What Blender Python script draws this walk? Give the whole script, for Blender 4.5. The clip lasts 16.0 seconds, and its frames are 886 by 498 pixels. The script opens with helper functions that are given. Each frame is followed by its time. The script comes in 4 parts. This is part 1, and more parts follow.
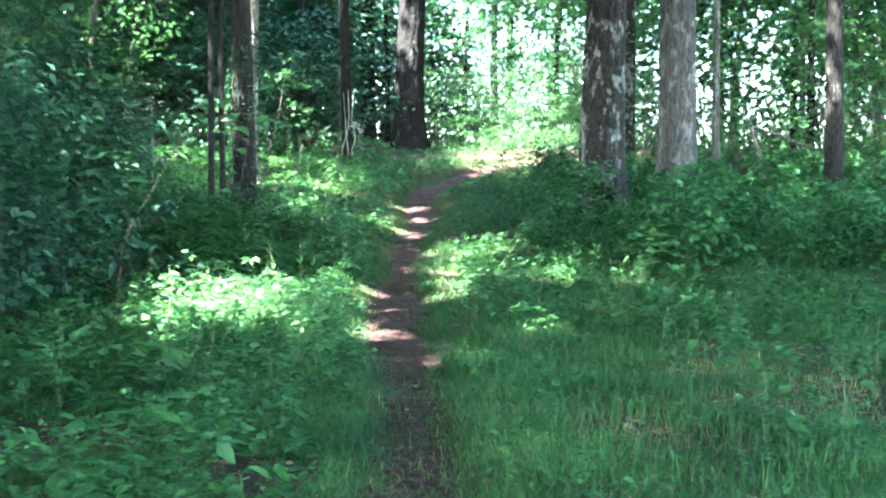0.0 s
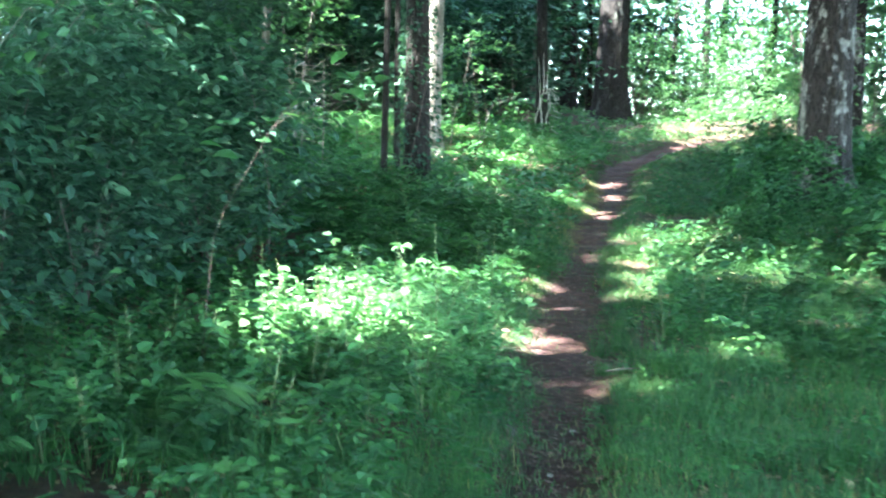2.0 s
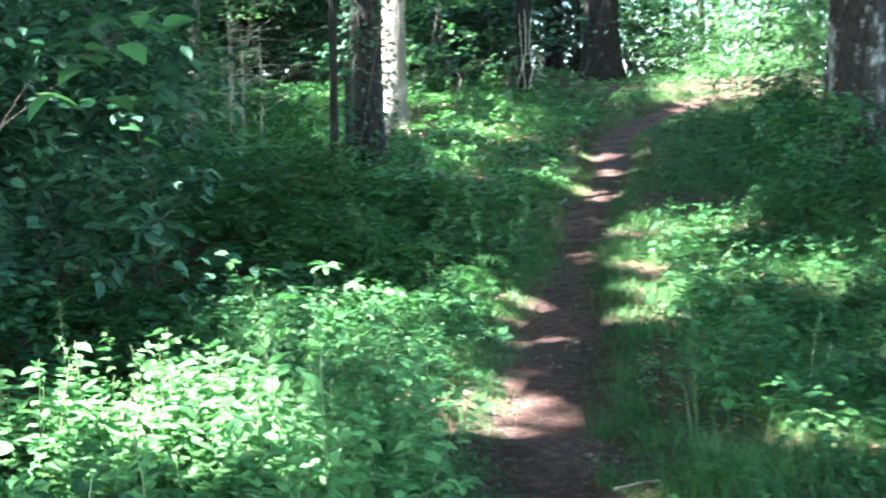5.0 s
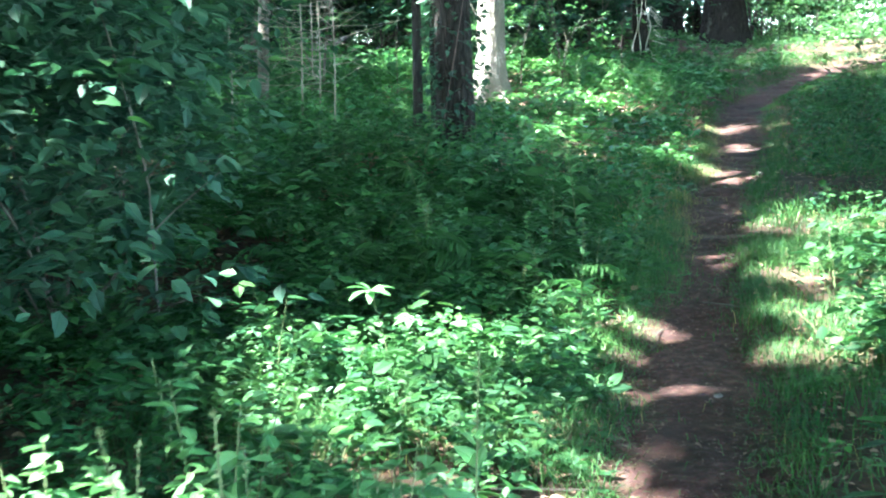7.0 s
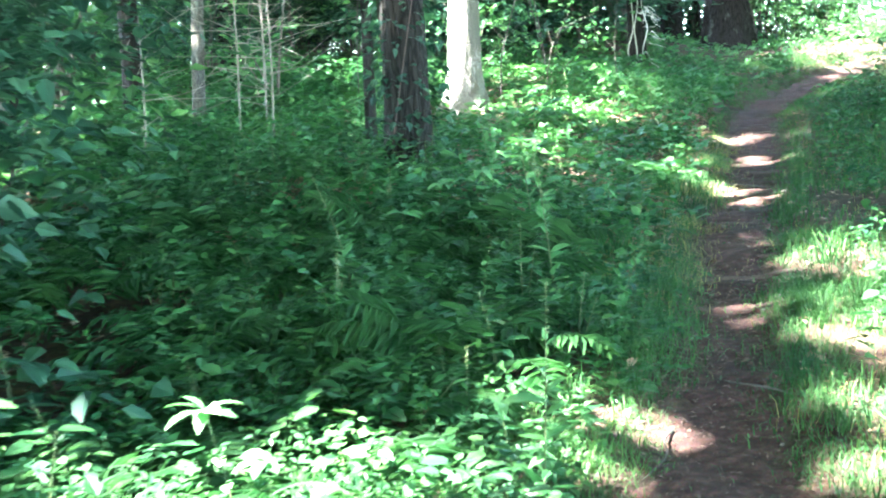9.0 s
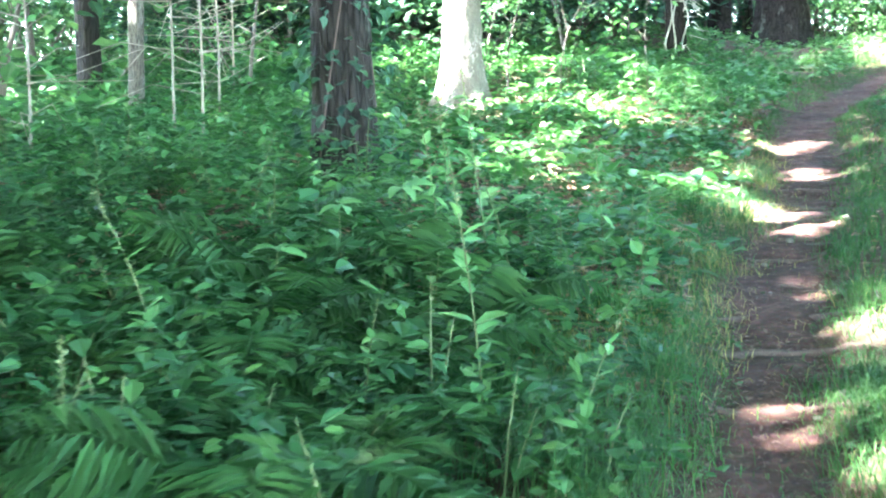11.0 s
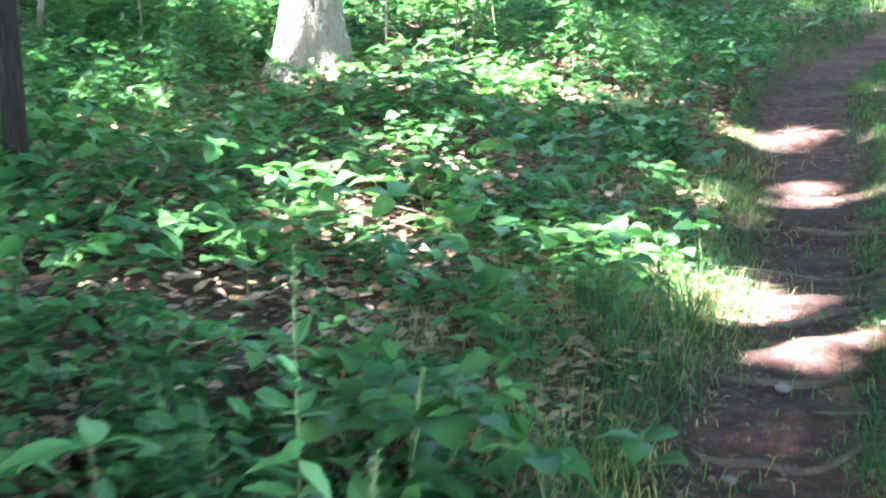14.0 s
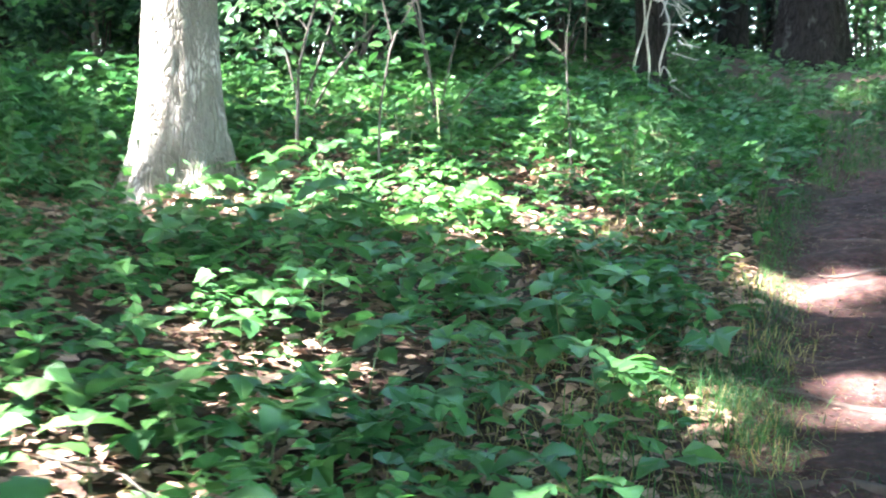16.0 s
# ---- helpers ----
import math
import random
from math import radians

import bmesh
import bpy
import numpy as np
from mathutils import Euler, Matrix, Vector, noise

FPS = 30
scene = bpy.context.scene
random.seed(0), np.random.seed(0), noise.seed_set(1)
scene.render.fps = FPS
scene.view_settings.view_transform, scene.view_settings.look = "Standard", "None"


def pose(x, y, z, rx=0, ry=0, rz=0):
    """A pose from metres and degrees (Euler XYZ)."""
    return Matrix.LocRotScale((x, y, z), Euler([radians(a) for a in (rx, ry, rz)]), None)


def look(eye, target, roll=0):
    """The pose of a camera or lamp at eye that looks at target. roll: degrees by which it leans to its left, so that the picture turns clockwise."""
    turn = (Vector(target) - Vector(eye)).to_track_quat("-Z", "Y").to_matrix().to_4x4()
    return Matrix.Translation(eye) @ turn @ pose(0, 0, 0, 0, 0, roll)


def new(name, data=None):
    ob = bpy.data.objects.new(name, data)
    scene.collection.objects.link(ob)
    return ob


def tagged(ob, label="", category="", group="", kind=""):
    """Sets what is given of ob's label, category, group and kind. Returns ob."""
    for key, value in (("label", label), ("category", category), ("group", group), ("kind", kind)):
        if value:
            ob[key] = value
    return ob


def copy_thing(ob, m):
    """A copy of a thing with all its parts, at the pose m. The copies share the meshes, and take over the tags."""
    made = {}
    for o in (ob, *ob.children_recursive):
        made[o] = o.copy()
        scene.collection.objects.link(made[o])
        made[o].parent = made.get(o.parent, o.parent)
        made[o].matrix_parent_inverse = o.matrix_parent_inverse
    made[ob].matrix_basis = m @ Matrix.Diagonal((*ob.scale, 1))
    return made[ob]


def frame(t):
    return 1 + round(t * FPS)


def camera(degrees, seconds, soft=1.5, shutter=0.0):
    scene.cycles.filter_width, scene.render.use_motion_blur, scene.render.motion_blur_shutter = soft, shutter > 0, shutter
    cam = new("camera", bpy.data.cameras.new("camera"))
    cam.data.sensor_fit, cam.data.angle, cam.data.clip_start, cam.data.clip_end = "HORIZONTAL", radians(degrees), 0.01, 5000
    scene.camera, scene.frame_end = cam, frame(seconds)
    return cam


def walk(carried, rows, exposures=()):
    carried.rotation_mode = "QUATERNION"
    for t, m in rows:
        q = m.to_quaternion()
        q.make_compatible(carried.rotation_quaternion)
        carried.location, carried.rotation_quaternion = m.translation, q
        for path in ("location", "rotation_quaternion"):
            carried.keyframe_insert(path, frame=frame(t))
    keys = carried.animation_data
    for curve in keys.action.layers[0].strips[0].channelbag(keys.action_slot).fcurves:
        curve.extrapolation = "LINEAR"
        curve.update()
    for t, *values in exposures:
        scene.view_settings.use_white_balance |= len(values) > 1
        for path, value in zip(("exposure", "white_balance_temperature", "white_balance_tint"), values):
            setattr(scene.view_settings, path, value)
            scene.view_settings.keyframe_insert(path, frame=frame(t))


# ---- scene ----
cam = camera(38.2, 16.0, soft=2.1, shutter=0.5)
METRES, EYE, TILT, LEAN, TURN = 22.0, 1.5, -2.5, 0.0, 0.0
ROWS = [
    (0.0, 0.0, 0.0, 0.0, 0.0, 0.0, -0.0),
    (0.5, 0.0064, 0.0263, 0.0036, 1.3, -1.76, -0.75),
    (1.0, 0.008, 0.0544, 0.0046, 4.96, -3.93, -1.4),
    (1.5, 0.0076, 0.0796, 0.0073, 6.72, -3.97, -2.61),
    (2.0, 0.0094, 0.1063, 0.0094, 9.17, -1.56, -1.7),
    (2.5, 0.0069, 0.1392, 0.0156, 9.28, -3.28, 3.21),
    (3.0, 0.0132, 0.1627, 0.0171, 8.28, -2.13, 5.31),
    (3.5, 0.0163, 0.1852, 0.0189, 6.81, -1.48, 3.21),
    (4.0, 0.0098, 0.2119, 0.0188, 5.13, -2.08, 3.4),
    (4.5, 0.007, 0.2407, 0.0202, 3.59, -2.5, 2.81),
    (5.0, 0.0029, 0.2683, 0.0223, 8.89, -3.02, 0.51),
    (7.5, -0.0155, 0.4195, 0.0293, 14.32, -4.93, 1.26),
    (8.0, -0.0199, 0.4485, 0.0282, 14.44, -5.39, 2.26),
    (8.5, -0.0198, 0.4793, 0.0288, 13.87, -3.73, 2.09),
    (11.0, -0.0209, 0.6432, 0.0321, 16.1, -3.55, 0.81),
    (11.5, -0.0194, 0.6777, 0.0351, 20.59, -3.36, -1.26),
    (12.0, -0.0226, 0.7154, 0.0391, 17.39, -3.18, 2.2),
    (12.5, -0.0217, 0.7525, 0.0403, 15.15, -3.9, 2.95),
    (13.0, -0.0235, 0.7856, 0.044, 17.44, -4.22, 0.26),
    (13.5, -0.0275, 0.8193, 0.0504, 15.81, -3.96, 0.41),
    (14.0, -0.0265, 0.8541, 0.0551, 15.49, -6.71, 0.24),
    (14.5, -0.0301, 0.8848, 0.0569, 17.17, -4.27, -2.0),
    (15.0, -0.0327, 0.9206, 0.0628, 14.53, -2.51, -0.93),
    (15.5, -0.0297, 0.9537, 0.0666, 16.09, -2.06, 0.73),
    (16.0, -0.0291, 0.9873, 0.0674, 17.24, -3.14, -0.46),
]
walk(cam, [(t, pose(0, 0, EYE, TILT, LEAN, TURN) @ pose(METRES * x, METRES * y, METRES * z, 90 + pitch, roll, yaw)) for t, x, y, z, yaw, pitch, roll in ROWS],
     exposures=[(0.0, 5.55, 5750, 3), (4.0, 5.25, 5750, 3), (5.0, 5.1, 5750, 2), (7.5, 5.4, 5700, 0), (8.5, 5.75, 5750, 0), (11.0, 6.55, 5950, 6), (12.5, 6.3, 5900, 10), (13.5, 5.95, 5900, 10), (14.5, 5.6, 5950, 10), (16.0, 5.4, 6000, 11)])

# ---- sky and sun: a high summer sun from behind the walker's left shoulder ----
SUN = Vector((-0.48, -0.34, 0.81)).normalized()
world = bpy.data.worlds.new("sky")
scene.world = world
world.use_nodes = True
wn = world.node_tree.nodes
sky = wn.new("ShaderNodeTexSky")
sky.sky_type, sky.sun_disc = "NISHITA", False
sky.sun_elevation = math.asin(SUN.z)
sky.sun_rotation = math.atan2(SUN.x, SUN.y)
world.node_tree.links.new(sky.outputs[0], wn["Background"].inputs[0])
wn["Background"].inputs[1].default_value = 0.15
sun = new("sun", bpy.data.lights.new("sun", "SUN"))
sun.data.energy, sun.data.angle, sun.data.color = 3.8, radians(1.0), (1.0, 0.95, 0.86)
sun.matrix_world = look(SUN * 60, (0, 0, 0))

rng = np.random.default_rng(7)


# ---- materials ----
def nodes_of(name):
    m = bpy.data.materials.new(name)
    m.use_nodes = True
    nt = m.node_tree
    return m, nt, nt.nodes["Principled BSDF"]


def add(nt, kind, **inputs):
    n = nt.nodes.new(kind)
    for key, value in inputs.items():
        n.inputs[key.replace("_", " ")].default_value = value
    return n


def ramp(nt, source, *stops):
    r = nt.nodes.new("ShaderNodeValToRGB")
    while len(r.color_ramp.elements) < len(stops):
        r.color_ramp.elements.new(0.5)
    for e, (at, c) in zip(r.color_ramp.elements, stops):
        e.position, e.color = at, (*c, 1)
    nt.links.new(source, r.inputs[0])
    return r.outputs[0]


def mixed(nt, fac, a, b, blend="MIX"):
    n = nt.nodes.new("ShaderNodeMix")
    n.data_type, n.blend_type = "RGBA", blend
    for value, i in ((fac, 0), (a, 6), (b, 7)):
        if hasattr(value, "node"):
            nt.links.new(value, n.inputs[i])
        else:
            n.inputs[i].default_value = value if i == 0 else (*value, 1)
    return n.outputs[2]


def coords(nt, scale):
    c = nt.nodes.new("ShaderNodeTexCoord")
    m = nt.nodes.new("ShaderNodeMapping")
    m.inputs["Scale"].default_value = scale
    nt.links.new(c.outputs["Object"], m.inputs[0])
    return m.outputs[0]


def tex_noise(nt, where, scale, detail=4.0, rough=0.6):
    n = add(nt, "ShaderNodeTexNoise", Scale=scale, Detail=detail, Roughness=rough)
    nt.links.new(where, n.inputs["Vector"])
    return n.outputs[0]


def bumped(nt, bsdf, height, strength, distance):
    b = add(nt, "ShaderNodeBump", Strength=strength, Distance=distance)
    nt.links.new(height, b.inputs["Height"])
    nt.links.new(b.outputs[0], bsdf.inputs["Normal"])


def leaf_material(name, dark, mid, light, rough=0.5, through_light=0.35):
    """Living leaf: every leaf has its own green, blotched, and lets light through."""
    m, nt, b = nodes_of(name)
    g = nt.nodes.new("ShaderNodeNewGeometry")
    o = nt.nodes.new("ShaderNodeObjectInfo")
    both = nt.nodes.new("ShaderNodeMath")
    nt.links.new(g.outputs["Random Per Island"], both.inputs[0])
    nt.links.new(o.outputs["Random"], both.inputs[1])
    wrap = nt.nodes.new("ShaderNodeMath")
    wrap.operation = "FRACT"
    nt.links.new(both.outputs[0], wrap.inputs[0])
    own = ramp(nt, wrap.outputs[0], (0.0, dark), (0.55, mid), (1.0, light))
    n = tex_noise(nt, coords(nt, (1, 1, 1)), 9.0, 3.0)
    shade = ramp(nt, n, (0.3, (0.72, 0.74, 0.7)), (0.75, (1.1, 1.08, 1.0)))
    c = mixed(nt, 1.0, own, shade, "MULTIPLY")
    broad = tex_noise(nt, coords(nt, (1, 1, 1)), 1.1, 3.0)
    c = mixed(nt, 1.0, c, ramp(nt, broad, (0.3, (0.58, 0.66, 0.72)), (0.72, (1.42, 1.3, 1.02))), "MULTIPLY")
    nt.links.new(c, b.inputs["Base Color"])
    b.inputs["Roughness"].default_value = rough
    b.inputs["Specular IOR Level"].default_value = 0.22
    t = nt.nodes.new("ShaderNodeBsdfTranslucent")
    warm = mixed(nt, 1.0, c, (0.95, 1.15, 0.85), "MULTIPLY")
    nt.links.new(warm, t.inputs[0])
    mix = add(nt, "ShaderNodeMixShader", Fac=through_light)
    nt.links.new(b.outputs[0], mix.inputs[1])
    nt.links.new(t.outputs[0], mix.inputs[2])
    nt.links.new(mix.outputs[0], nt.nodes["Material Output"].inputs[0])
    return m


def bark_material(name, furrow, plate, lichen, blotch_share, depth, stretch=0.16, cells=22.0):
    m, nt, b = nodes_of(name)
    w = coords(nt, (1, 1, stretch))
    v = add(nt, "ShaderNodeTexVoronoi", Scale=cells)
    v.feature = "DISTANCE_TO_EDGE"
    wn_ = add(nt, "ShaderNodeTexNoise", Scale=7.0, Detail=3.0)
    nt.links.new(w, wn_.inputs["Vector"])
    moved = mixed(nt, 0.14, (0, 0, 0), (0, 0, 0))
    mx = moved.node
    nt.links.new(w, mx.inputs[6])
    nt.links.new(wn_.outputs["Color"], mx.inputs[7])
    nt.links.new(moved, v.inputs["Vector"])
    fine = tex_noise(nt, w, 40.0, 5.0, 0.7)
    ridge = ramp(nt, v.outputs["Distance"], (0.0, (0, 0, 0)), (0.22, (1, 1, 1)))
    rough_ridge = mixed(nt, 0.4, ridge, fine)
    c = ramp(nt, rough_ridge, (0.15, furrow), (0.8, plate))
    # blotches: lichen, and on the pale bark painted dapples of shade as well
    spots = tex_noise(nt, coords(nt, (1, 1, 0.6)), 3.4, 6.0, 0.65)
    lo = 0.62 - 0.3 * blotch_share
    mask = ramp(nt, spots, (lo, (0, 0, 0)), (lo + 0.07, (1, 1, 1)))
    masked = mixed(nt, 1.0, mask, rough_ridge, "MULTIPLY")
    c = mixed(nt, masked, c, lichen)
    nt.links.new(c, b.inputs["Base Color"])
    b.inputs["Roughness"].default_value = 0.9
    b.inputs["Specular IOR Level"].default_value = 0.2
    bumped(nt, b, rough_ridge, 0.9, depth)
    return m


def earth_material(name, *tones, scale=1.0, depth=0.012):
    m, nt, b = nodes_of(name)
    w = coords(nt, (1, 1, 1))
    big = tex_noise(nt, w, 0.7 * scale, 4.0)
    mid = tex_noise(nt, w, 9.0 * scale, 6.0, 0.7)
    tiny = add(nt, "ShaderNodeTexVoronoi", Scale=55.0 * scale)
    nt.links.new(w, tiny.inputs["Vector"])
    c = ramp(nt, mid, *[(0.25 + 0.5 * i / (len(tones) - 1), t) for i, t in enumerate(tones)])
    c = mixed(nt, 1.0, c, ramp(nt, big, (0.3, (0.7, 0.7, 0.7)), (0.7, (1.15, 1.12, 1.08))), "MULTIPLY")
    flecks = mixed(nt, 0.2, c, tiny.outputs["Color"], "OVERLAY")
    nt.links.new(flecks, b.inputs["Base Color"])
    b.inputs["Roughness"].default_value = 0.95
    b.inputs["Specular IOR Level"].default_value = 0.15
    bumped(nt, b, mixed(nt, 0.5, mid, tiny.outputs["Distance"]), 0.8, depth)
    return m


def plain_material(name, low, high, scale, rough=0.85):
    m, nt, b = nodes_of(name)
    g = nt.nodes.new("ShaderNodeNewGeometry")
    own = ramp(nt, g.outputs["Random Per Island"], (0.0, low), (1.0, high))
    n = tex_noise(nt, coords(nt, (1, 1, 1)), scale, 5.0)
    c = mixed(nt, 1.0, own, ramp(nt, n, (0.3, (0.65, 0.65, 0.65)), (0.7, (1.15, 1.15, 1.15))), "MULTIPLY")
    nt.links.new(c, b.inputs["Base Color"])
    b.inputs["Roughness"].default_value = rough
    b.inputs["Specular IOR Level"].default_value = 0.25
    bumped(nt, b, n, 0.5, 0.004)
    return m


MAT_GRASS = leaf_material("grass_blade", (0.028, 0.080, 0.029), (0.048, 0.128, 0.041), (0.104, 0.176, 0.070), 0.55, 0.3)
MAT_DRYGRASS = leaf_material("dry_grass", (0.20, 0.17, 0.07), (0.30, 0.25, 0.12), (0.40, 0.34, 0.18), 0.7, 0.25)
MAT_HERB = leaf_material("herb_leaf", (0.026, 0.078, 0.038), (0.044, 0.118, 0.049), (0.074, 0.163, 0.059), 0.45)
MAT_CREEPER = leaf_material("creeper_leaf", (0.038, 0.111, 0.043), (0.064, 0.162, 0.056), (0.102, 0.212, 0.074), 0.45)
# darkened below its own green: deep shade is put into this leaf colour
MAT_SHADE_LEAF = leaf_material("shade_dark_leaf", (0.017, 0.051, 0.037), (0.029, 0.076, 0.050), (0.051, 0.111, 0.069), 0.55, 0.25)
# paled and raised so that some sun glare is already in the leaf colour
MAT_WEED_SUNPALE = leaf_material("sun_paled_weed_leaf", (0.077, 0.187, 0.081), (0.121, 0.253, 0.113), (0.187, 0.330, 0.160), 0.45)
MAT_FERN = leaf_material("fern_leaf", (0.022, 0.066, 0.024), (0.035, 0.093, 0.032), (0.049, 0.114, 0.040), 0.55)
MAT_CROWN = leaf_material("crown_leaf", (0.035, 0.10, 0.041), (0.06, 0.15, 0.054), (0.10, 0.21, 0.068), 0.45, 0.4)
# light green made paler and less yellow, to put distance haze into the leaves
MAT_HAZED_LEAF = leaf_material("hazed_far_leaf", (0.05, 0.12, 0.06), (0.085, 0.175, 0.08), (0.13, 0.235, 0.11), 0.5, 0.4)
MAT_LITTER = plain_material("dead_leaf", (0.14, 0.08, 0.055), (0.42, 0.27, 0.20), 14.0)
MAT_STEM = plain_material("green_stem", (0.07, 0.11, 0.04), (0.13, 0.15, 0.07), 20.0, 0.7)
MAT_TWIG = plain_material("grey_twig", (0.05, 0.043, 0.036), (0.12, 0.105, 0.09), 25.0)
MAT_PALE = plain_material("pale_dead_wood", (0.36, 0.33, 0.29), (0.52, 0.48, 0.43), 12.0)
MAT_BRITTLE = plain_material("brittle_grey_twig", (0.14, 0.12, 0.10), (0.26, 0.23, 0.20), 18.0)
MAT_NEEDLE = plain_material("needle_litter", (0.05, 0.034, 0.028), (0.19, 0.125, 0.10), 20.0)
MAT_ROOT = plain_material("root_bark", (0.06, 0.04, 0.035), (0.11, 0.075, 0.065), 18.0)
MAT_STONE = plain_material("path_stone", (0.10, 0.085, 0.08), (0.2, 0.17, 0.16), 10.0)
MAT_FLOWER = plain_material("seed_head", (0.12, 0.17, 0.07), (0.24, 0.27, 0.13), 30.0)
MAT_OAK = bark_material("dark_furrowed_bark", (0.005, 0.0045, 0.004), (0.022, 0.018, 0.016), (0.10, 0.11, 0.09), 0.1, 0.03)
MAT_LICHEN = bark_material("lichened_bark", (0.006, 0.005, 0.0045), (0.027, 0.022, 0.02), (0.24, 0.24, 0.22), 0.3, 0.03)
# pale grey; its dark blotches mix lichen with dappled shade painted in
MAT_DAPPLED_BARK = bark_material("shade_dappled_grey_bark", (0.10, 0.085, 0.075), (0.40, 0.355, 0.32), (0.09, 0.085, 0.065), 0.66, 0.03, 0.3, 40.0)
MAT_SLIM = bark_material("thin_grey_bark", (0.03, 0.026, 0.022), (0.11, 0.10, 0.085), (0.2, 0.2, 0.18), 0.3, 0.01, 0.2, 50.0)
MAT_SHAGGY = bark_material("shaggy_grey_bark", (0.025, 0.021, 0.02), (0.115, 0.10, 0.095), (0.26, 0.25, 0.24), 0.3, 0.03, 0.05, 40.0)
MAT_GROUND = earth_material("forest_floor", (0.02, 0.014, 0.010), (0.05, 0.033, 0.024), (0.115, 0.075, 0.052))
MAT_PATH = earth_material("trodden_earth", (0.018, 0.010, 0.009), (0.056, 0.030, 0.027), (0.14, 0.078, 0.070), scale=1.4, depth=0.008)


# ---- meshes from arrays ----
def mesh_of(name, verts, faces, material, smooth=False):
    """verts (n, 3); faces: arrays of equal-sided faces, one array for triangles, one for quads."""
    me = bpy.data.meshes.new(name)
    verts = np.asarray(verts, dtype=np.float32)
    me.vertices.add(len(verts))
    me.vertices.foreach_set("co", verts.ravel())
    faces = [np.asarray(f, dtype=np.int32) for f in faces if len(f)]
    loops = np.concatenate([f.ravel() for f in faces])
    sizes = np.concatenate([np.full(len(f), f.shape[1], dtype=np.int32) for f in faces])
    me.loops.add(len(loops))
    me.loops.foreach_set("vertex_index", loops)
    me.polygons.add(len(sizes))
    me.polygons.foreach_set("loop_start", np.concatenate([[0], np.cumsum(sizes)[:-1]]).astype(np.int32))
    me.polygons.foreach_set("use_smooth", np.full(len(sizes), smooth))
    me.update(calc_edges=True)
    me.materials.append(material)
    return me


def part(name, mesh, parent, label=""):
    ob = new(name, mesh)
    ob.parent = parent
    return tagged(ob, label)


def thing(name, label, category, place=(0, 0, 0), group="", turn=0.0):
    ob = new(name)
    ob.matrix_world = pose(*place, 0, 0, turn)
    return tagged(ob, label, category, group)


OVATE = np.array([(0, 0, 0), (0.28, 0.5, 0.05), (0.66, 0.36, 0.03), (1, 0, -0.08), (0.66, -0.36, 0.03), (0.28, -0.5, 0.05)])
LOBED = np.array([(0, 0, 0), (0.24, 0.58, 0.03), (0.58, 0.36, 0.05), (1, 0, -0.1), (0.58, -0.36, 0.05), (0.24, -0.58, 0.03)])
DIAMOND = np.array([(0, 0, 0), (0.45, 0.5, 0.07), (1, 0, -0.06), (0.45, -0.5, 0.07)])


def leaves(base, yaw, pitch, roll, length, width, template=OVATE):
    """Verts and faces of many leaves folded along the midrib; angles in radians, pitch up from level."""
    n, k = len(base), len(template)
    p = template[None] * np.stack([length, width, length], 1)[:, None]
    cr, sr = np.cos(roll)[:, None], np.sin(roll)[:, None]
    x, y, z = p[..., 0], p[..., 1] * cr - p[..., 2] * sr, p[..., 1] * sr + p[..., 2] * cr
    cp, sp = np.cos(pitch)[:, None], np.sin(pitch)[:, None]
    x, z = x * cp - z * sp, x * sp + z * cp
    cy, sy = np.cos(yaw)[:, None], np.sin(yaw)[:, None]
    v = np.stack([x * cy - y * sy, x * sy + y * cy, z], -1) + base[:, None]
    i = (np.arange(n) * k)[:, None]
    if k == 6:
        f = np.concatenate([i + np.array([[0, 3, 2, 1]]), i + np.array([[0, 5, 4, 3]])])
    else:
        f = np.concatenate([i + np.array([[0, 2, 1]]), i + np.array([[0, 3, 2]])])
    return v.reshape(-1, 3), f


def blades(base, yaw, bend, height, width):
    """Grass: a strip that narrows and arches over."""
    n = len(base)
    out = np.stack([np.cos(yaw), np.sin(yaw)], 1)
    side = np.stack([-out[:, 1], out[:, 0]], 1)
    v = np.zeros((n, 5, 3))
    for j, (up, lean, w) in enumerate(((0, 0, 1), (0, 0, 1), (0.62, 0.3, 0.75), (0.62, 0.3, 0.75), (1.0, 1.0, 0))):
        s = 1 if j % 2 else -1
        drop = up * height * (1 - 0.45 * bend * lean)
        v[:, j, :2] = base[:, :2] + out * (lean * bend * height)[:, None] + side * (s * w * width * 0.5)[:, None]
        v[:, j, 2] = base[:, 2] + drop
    i = (np.arange(n) * 5)[:, None]
    return v.reshape(-1, 3), (i + np.array([[0, 1, 3, 2]]), i + np.array([[2, 3, 4]]))


